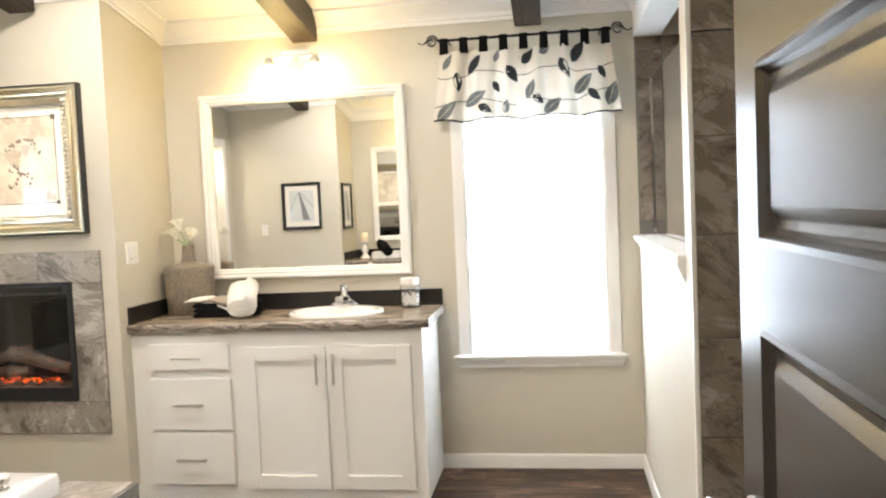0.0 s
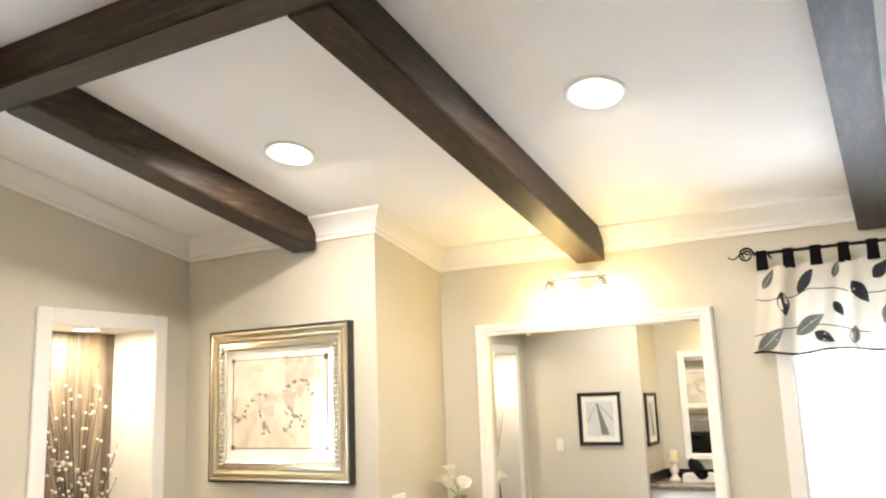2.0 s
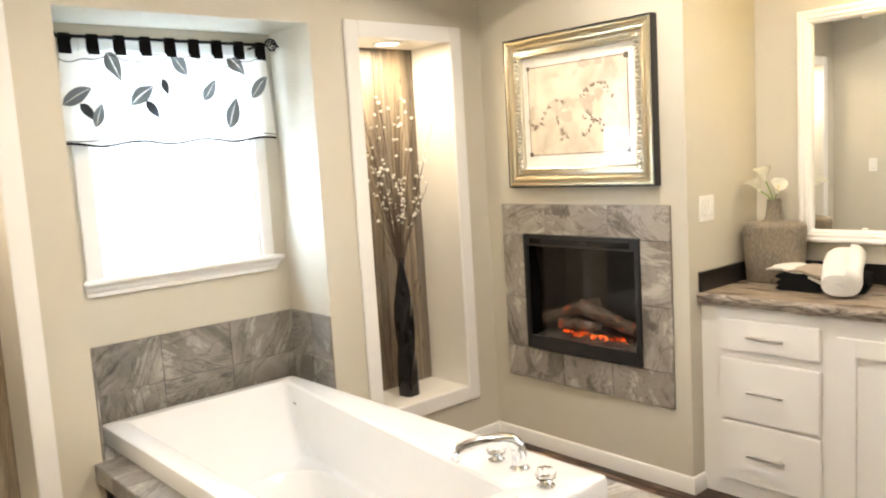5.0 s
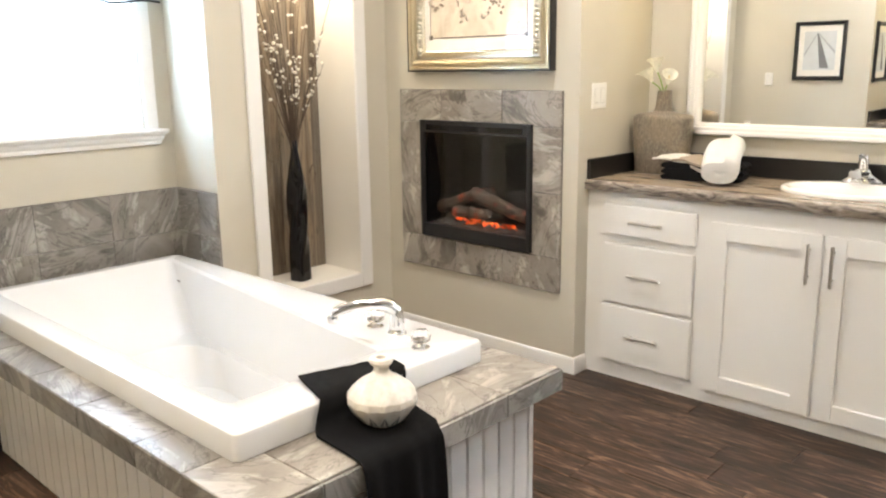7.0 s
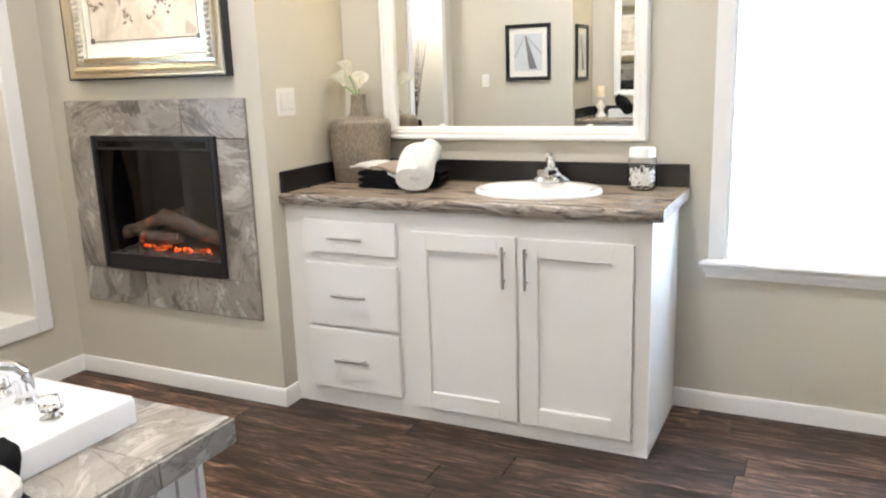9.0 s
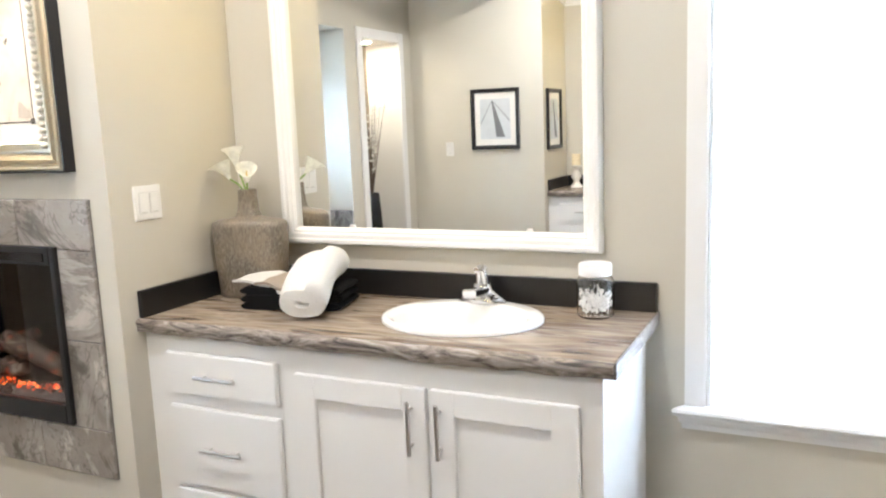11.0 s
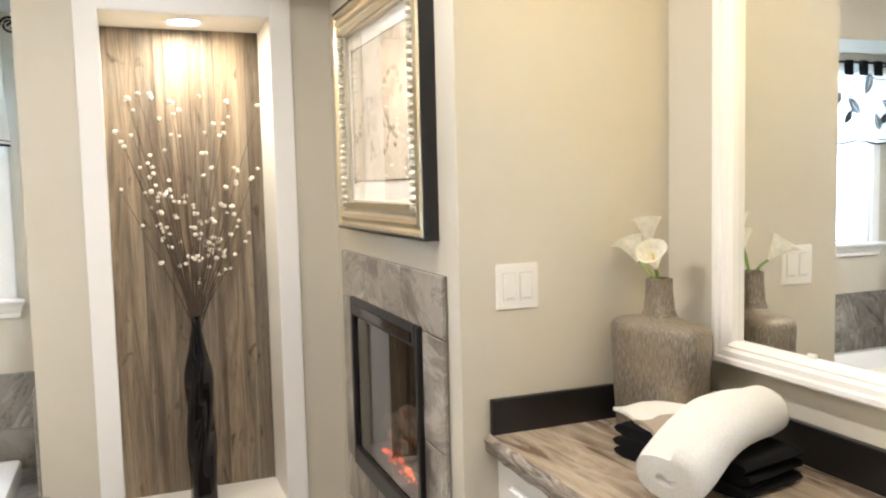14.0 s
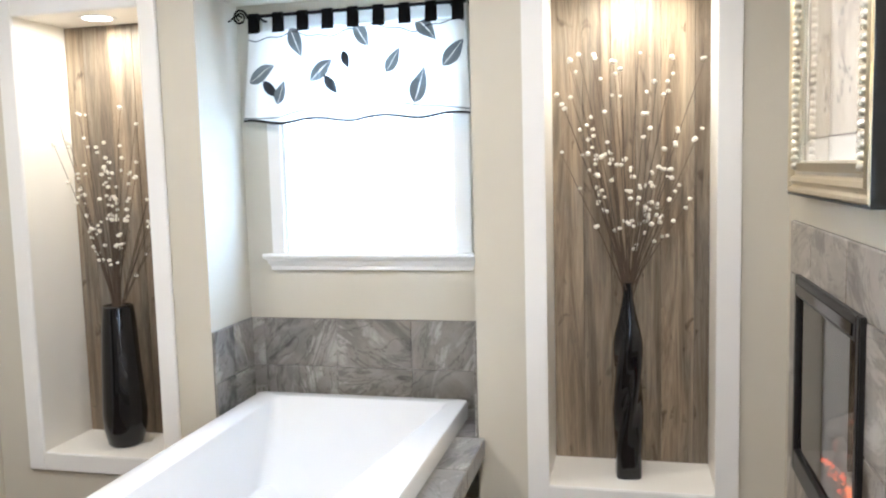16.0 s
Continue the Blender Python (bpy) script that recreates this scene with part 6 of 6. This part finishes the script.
def cloth_slab(p, ux, uy, w, h, t, seed):
    """A soft folded cloth on a tilted plane."""
    bm = bmesh.new()
    p, ux, uy = Vector(p), Vector(ux).normalized(), Vector(uy).normalized()
    n = ux.cross(uy).normalized()
    if n.z < 0:
        n = -n
    rows = []
    for i in range(13):
        row = []
        for j in range(9):
            a, b = i / 12, j / 8
            base_p = p + ux * w * a + uy * h * b + n * (0.006 * noise.noise(Vector((a * 3, b * 3, seed))) - 0.02 * (2 * abs(a - 0.5)) ** 3)
            row.append((bm.verts.new(base_p + n * t), bm.verts.new(base_p)))
        rows.append(row)
    for i in range(12):
        for j in range(8):
            for s in (0, 1):
                bm.faces.new((rows[i][j][s], rows[i + 1][j][s], rows[i + 1][j + 1][s], rows[i][j + 1][s]))
    border = [(i, 0) for i in range(13)] + [(12, j) for j in range(1, 9)] + [(i, 8) for i in range(11, -1, -1)] + [(0, j) for j in range(7, 0, -1)]
    for a, b in zip(border, border[1:] + border[:1]):
        bm.faces.new((rows[a[0]][a[1]][0], rows[b[0]][b[1]][0], rows[b[0]][b[1]][1], rows[a[0]][a[1]][1]))
    return bm


solid("washcloth", cloth_slab((-1.845, 3.865, TOP + 0.100), (0.97, -0.06, -0.20), (0.12, 0.97, 0.05), 0.27, 0.15, 0.009, 2), WHITETOWEL, "folded white washcloth draped over the black towels", "washcloth", smooth=70)
solid("washcloth", cloth_slab((-1.745, 3.855, TOP + 0.096), (0.97, -0.12, -0.22), (0.15, 0.97, 0.05), 0.21, 0.15, 0.011, 6), TAUPETOWEL, "folded taupe washcloth over the white one", "washcloth", smooth=70)

# ---- second vanity: black roll, candle, jar ----
sy = opp(3.93)
solid("rolled_towel", roll(bmesh.new(), (-1.66, sy + 0.11, TOP + 0.075), (-1.78, sy - 0.09, TOP + 0.15), 0.062, 3.2), BLACKCLOTH, "rolled black towel propped on folded white towels", "towel", smooth=80)
for i in range(3):
    solid("folded_towel", folded(-1.86, -1.56, sy - 0.1, sy + 0.09, TOP + 0.0233 * i, TOP + 0.0233 * (i + 1), 1, 9 + i, -8 + (0, 1.5, -1)[i]), WHITETOWEL, "folded white towel in a stack on the far counter", "towel", group="stacked white towels", smooth=70)
cs = thing("candle_stand", "white sculpted candle stand with a cream pillar candle", "candle stand", (-1.955, sy - 0.04, TOP))
part("stand", lathe(bmesh.new(), [(0.05, 0), (0.052, 0.012), (0.03, 0.03), (0.022, 0.06), (0.040, 0.09), (0.026, 0.12), (0.018, 0.15), (0.045, 0.175), (0.047, 0.185), (0.002, 0.186)], (-1.955, sy - 0.04, TOP), 20, lambda a, r, z: r * (1 + 0.12 * math.sin(4 * a + 30 * z))), CERAMIC, cs, smooth=60)
part("candle", lathe(bmesh.new(), [(0.036, 0.186), (0.037, 0.19), (0.037, 0.275), (0.033, 0.280), (0.004, 0.276)], (-1.955, sy - 0.04, TOP), 22), plain("cream_wax", (0.78, 0.66, 0.42), 0.5), cs, "cream candle", 50)

cup = thing("tumbler", "white ceramic tumbler on the far counter", "cup", (-1.50, 0.03, TOP))
part("body", lathe(bmesh.new(), [(0.042, 0), (0.046, 0.005), (0.050, 0.125), (0.049, 0.128), (0.046, 0.126), (0.042, 0.012), (0.002, 0.010)], (-1.50, 0.03, TOP), 28), CERAMIC, cup, smooth=40)

# ---- tub tap ----
fx, fy = -1.871, 2.262
tf = thing("tub_faucet", "chrome arched tub spout on the tub rim", "faucet", (fx, fy, 0.572))
z = 0.572
part("flange", lathe(bmesh.new(), [(0.031, 0), (0.032, 0.005), (0.027, 0.010), (0.025, 0.02)], (fx, fy, z), 24), CHROME, tf, smooth=50)
pts = [(fx, fy, z + 0.01), (fx, fy, z + 0.055), (fx - 0.001, fy - 0.005, z + 0.082), (fx - 0.007, fy - 0.024, z + 0.102), (fx - 0.018, fy - 0.055, z + 0.113), (fx - 0.034, fy - 0.105, z + 0.118),
       (fx - 0.052, fy - 0.160, z + 0.116), (fx - 0.064, fy - 0.196, z + 0.110), (fx - 0.068, fy - 0.208, z + 0.100)]
bm = bmesh.new()
curve = []
for i in range(len(pts) - 1):
    for k in range(3):
        curve.append(Vector(pts[i]).lerp(Vector(pts[i + 1]), k / 3))
curve.append(Vector(pts[-1]))
part("spout", tube(bm, curve, 0.025, 18, 0.62), CHROME, tf, smooth=60)
part("aerator", lathe(bmesh.new(), [(0.016, -0.016), (0.018, -0.012), (0.018, 0.004), (0.014, 0.008)], (fx - 0.069, fy - 0.209, z + 0.090), 16), CHROME, tf, smooth=40)
for kx, ky in ((-1.975, 2.262), (-1.716, 2.213)):
    kb = part("handle_base", lathe(bmesh.new(), [(0.028, 0), (0.028, 0.006), (0.018, 0.010), (0.014, 0.018)], (kx, ky, z), 20), CHROME, tf, "chrome handle base", 40)
    part("crystal_knob", lathe(bmesh.new(), [(0.014, 0.018), (0.027, 0.026), (0.031, 0.044), (0.024, 0.058), (0.010, 0.062)], (kx, ky, z), 16, lambda a, r, zz: r * (1 + 0.08 * math.cos(8 * a))), GLASS, kb, "clear faceted crystal knob")

# ---- cloth and ribbed vase on the deck ----
bm = bmesh.new()
path = [(-1.755, 0.580), (-1.72, 0.579), (-1.67, 0.579), (-1.632, 0.580), (-1.616, 0.566), (-1.610, 0.54), (-1.604, 0.514), (-1.585, 0.507), (-1.50, 0.506), (-1.425, 0.507), (-1.396, 0.502), (-1.384, 0.48), (-1.381, 0.43), (-1.380, 0.36), (-1.381, 0.28), (-1.383, 0.20), (-1.386, 0.12)]
rows = []
nn = 26
for i, (x, zc) in enumerate(path):
    k = i / (len(path) - 1)
    c0 = 1.945 - 0.128 * min(1, k * 1.6)
    half = 0.135 + 0.024 * math.sin(min(1, k * 1.6) * math.pi) - 0.012 * max(0, k - 0.6)
    row = []
    for j in range(nn + 1):
        t = j / nn * 2 - 1
        hang = max(0.0, k - 0.6) * 2.2
        fold = hang * 0.016 * (math.sin(t * 6.5 + 0.6) + 0.5 * math.sin(t * 13))
        skew = 0.045 * t * max(0, 1 - k * 6)
        row.append((bm.verts.new((x + fold + hang * 0.018 + skew, c0 + half * t, zc + 0.003 * noise.noise(Vector((x * 20, t * 4, 2))) + 0.004)),
                    bm.verts.new((x + fold + hang * 0.018 + skew - (0.006 if k > 0.62 else 0), c0 + half * t, zc + 0.003 * noise.noise(Vector((x * 20, t * 4, 2))) - (0.001 if k > 0.62 else 0.002)))))
    rows.append(row)
for a, b in zip(rows, rows[1:]):
    for j in range(nn):
        for s in (0, 1):
            bm.faces.new((a[j][s], a[j + 1][s], b[j + 1][s], b[j][s]))
    for j in (0, nn):
        bm.faces.new((a[j][0], b[j][0], b[j][1], a[j][1]))
for row in (rows[0], rows[-1]):
    for j in range(nn):
        bm.faces.new((row[j][0], row[j + 1][0], row[j + 1][1], row[j][1]))
solid("draped_towel", bm, BLACKCLOTH, "black towel draped over the tub rim and deck edge", "towel", smooth=80)
prof = [(0.040, 0.0), (0.054, 0.008), (0.082, 0.040), (0.094, 0.064), (0.092, 0.080), (0.078, 0.100), (0.054, 0.118), (0.030, 0.131), (0.021, 0.142), (0.019, 0.154), (0.027, 0.161), (0.032, 0.169), (0.028, 0.177), (0.014, 0.178), (0.012, 0.156)]


def ribs(a, r, z):
    if r < 0.05 or z > 0.125:
        return r
    return r * (1 - 0.05 * abs(((a * 14 / (2 * math.pi)) % 1) * 2 - 1))


def ribbed():
    k = Nodes("ivory_ribbed_ceramic", (0.80, 0.765, 0.70), 0.3)
    n = k.noise(k.coords(), 70, 4)
    k.color(k.ramp(n, [(0.3, (0.70, 0.655, 0.585)), (0.65, (0.82, 0.785, 0.72))]))
    return k.mat


VX, VY = -1.519, 1.868
pot = thing("ribbed_vase", "small round ivory vase with ribbed sides and grey pointed base", "vase", (VX, VY, 0.511))
part("body", lathe(bmesh.new(), prof, (VX, VY, 0.511), 112, ribs), ribbed(), pot, smooth=25)
bm = bmesh.new()
for i in range(14):
    a = 2 * math.pi * (i + 0.5) / 14
    da = math.pi / 14
    pts3 = []
    for aa, r, zz3 in ((a - da, 0.0560, 0.0095), (a, 0.0570, 0.0105), (a + da, 0.0560, 0.0095), (a, 0.0905, 0.047)):
        rr = r * (0.955 if aa == a else 1.0) * 1.02
        pts3.append(bm.verts.new((VX + rr * math.cos(aa), VY + rr * math.sin(aa), 0.511 + zz3)))
    bm.faces.new((pts3[0], pts3[1], pts3[3]))
    bm.faces.new((pts3[1], pts3[2], pts3[3]))
part("grey_points", bm, plain("grey_glaze", (0.22, 0.21, 0.20), 0.4), pot, "grey glazed points")


# ---- niche vases with twigs ----
def twigs(at, mouth, y_lo, y_hi, z_hi, seed, count):
    g = thing("dried_branches", "dried brown twigs with small white berries in the vase", "dried branches", at, group="twig bundles")
    rt = random.Random(seed)
    bark_m = TWIG
    for i in range(count):
        f = (i + 0.5) / count
        ty = y_lo + (y_hi - y_lo) * (0.5 + (f - 0.5) * rt.uniform(0.72, 1.04))
        tz = mouth + (z_hi - mouth) * rt.uniform(0.34, 1.0)
        tx = min(-3.30, max(-3.555, at[0] + rt.uniform(-0.12, 0.10)))
        b = Vector((at[0] + rt.uniform(-0.012, 0.012), at[1] + rt.uniform(-0.012, 0.012), mouth - 0.06))
        e = Vector((tx, ty, tz))
        pts = []
        for k in range(9):
            s = k / 8
            p = b.lerp(e, s)
            p.y = b.y + (e.y - b.y) * s ** 1.15
            p += 0.008 * s * noise.noise_vector(Vector((i * 3.1, k * 0.8, seed)))
            pts.append(p)
        tw = part("twig", tube(bmesh.new(), pts, 0.0026, 5, 0.45), bark_m, g)
        for s in [1.0] + [rt.uniform(0.5, 0.97) for _ in range(rt.choice((1, 2, 3)))]:
            j = min(7, int(s * 8 - 1e-6))
            p = pts[j].lerp(pts[j + 1], s * 8 - j)
            for _ in range(rt.choice((1, 1, 2))):
                ob = new("berry", BERRY_MESH)
                ob.parent = tw
                ob.matrix_parent_inverse = tw.matrix_world.inverted()
                ob.location = p + Vector((rt.uniform(-0.008, 0.008), rt.uniform(-0.010, 0.010), rt.uniform(-0.006, 0.008)))
                ob.scale = (rt.uniform(0.7, 1.05),) * 3


TWIG = plain("brown_twig", (0.085, 0.06, 0.042), 0.7)
BERRY_MESH = mesh_of(ball(bmesh.new(), (0, 0, 0), 0.0092, 6, 0.85), "berry", plain("white_berry", (0.76, 0.73, 0.64), 0.5), 60)
vy1 = 3.035
tv = thing("twisted_vase", "tall glossy black twisted square vase on the niche shelf", "vase", (-3.41, vy1, NI[2]))
bm = bmesh.new()
prev = None
for k in range(61):
    s = k / 60
    zz4 = 0.725 * s
    q = max(0.0, (s - 0.66) / 0.34)
    half = 0.050 - 0.034 * (q * q * (3 - 2 * q))
    tw = radians(8 + 150 * min(1, max(0, (s - 0.16) / 0.66)))
    ring = []
    for i in range(24):
        a = 2 * math.pi * i / 24
        r = half * (1 + (0.10 - 0.08 * q) * -math.cos(4 * a))
        ring.append(bm.verts.new((-3.41 + r * math.cos(a + tw), vy1 + r * math.sin(a + tw), NI[2] + zz4)))
    if prev:
        for i in range(24):
            bm.faces.new((prev[i], prev[(i + 1) % 24], ring[(i + 1) % 24], ring[i]))
    else:
        bm.faces.new(ring[::-1])
    prev = ring
bm.faces.new(prev)
part("body", bm, GLOSSBLACK, tv, smooth=50)
part("lip", lathe(bmesh.new(), [(0.0125, 0.722), (0.0165, 0.724), (0.0175, 0.729), (0.0150, 0.732), (0.0115, 0.730)], (-3.41, vy1, NI[2]), 20), GLOSSBLACK, tv, smooth=60)
twigs((-3.41, vy1, NI[2] + 0.70), NI[2] + 0.72, NI[0] + 0.02, NI[1] - 0.02, 1.90, 5, 44)
vy2 = 0.885
rv = thing("shouldered_vase", "tall glossy black dented round vase on the niche shelf", "vase", (-3.42, vy2, NI[2]))
part("body", lathe(bmesh.new(), [(0.062, 0), (0.074, 0.012), (0.090, 0.08), (0.094, 0.15), (0.086, 0.26), (0.080, 0.38), (0.074, 0.5), (0.066, 0.59), (0.063, 0.61), (0.052, 0.61), (0.055, 0.57)], (-3.42, vy2, NI[2]), 36,
                   lambda a, r, z: r * (1 + 0.035 * math.sin(3 * a + z * 9) * math.sin(z * 7))), GLOSSBLACK, rv, smooth=60)
part("lip", lathe(bmesh.new(), [(0.054, 0.606), (0.064, 0.606), (0.066, 0.612), (0.060, 0.617), (0.053, 0.612)], (-3.42, vy2, NI[2]), 36), GLOSSBLACK, rv, smooth=60)
twigs((-3.42, vy2, NI[2] + 0.6), NI[2] + 0.61, NI2[0] + 0.03, NI2[1] - 0.02, 1.80, 8, 36)

# ---- floor planks ----
floor_planks = thing("floor_planks", "dark brown wood plank flooring", "plank floor", kind="structure")
PM = {}
rnp = random.Random(11)
for r in range(33):
    yy = -0.62 + r * 0.1525
    if yy > YN:
        continue
    x = XW - 0.1 - rnp.uniform(0, 1.1)
    while x < 1.75:
        ln = 1.22
        xa, xb = max(x, XW - 0.08), min(x + ln, 1.75)
        x += ln
        if xb - xa < 0.05:
            continue
        key = round(xb - xa, 2)
        if key not in PM:
            PM[key] = tile_mesh(key - 0.0018, 0.1507, 0.007, "plank", PLANK)
        ob = new("plank", PM[key])
        ob.parent = floor_planks
        ob.location = ((xa + xb) / 2, yy + 0.076, -0.007)
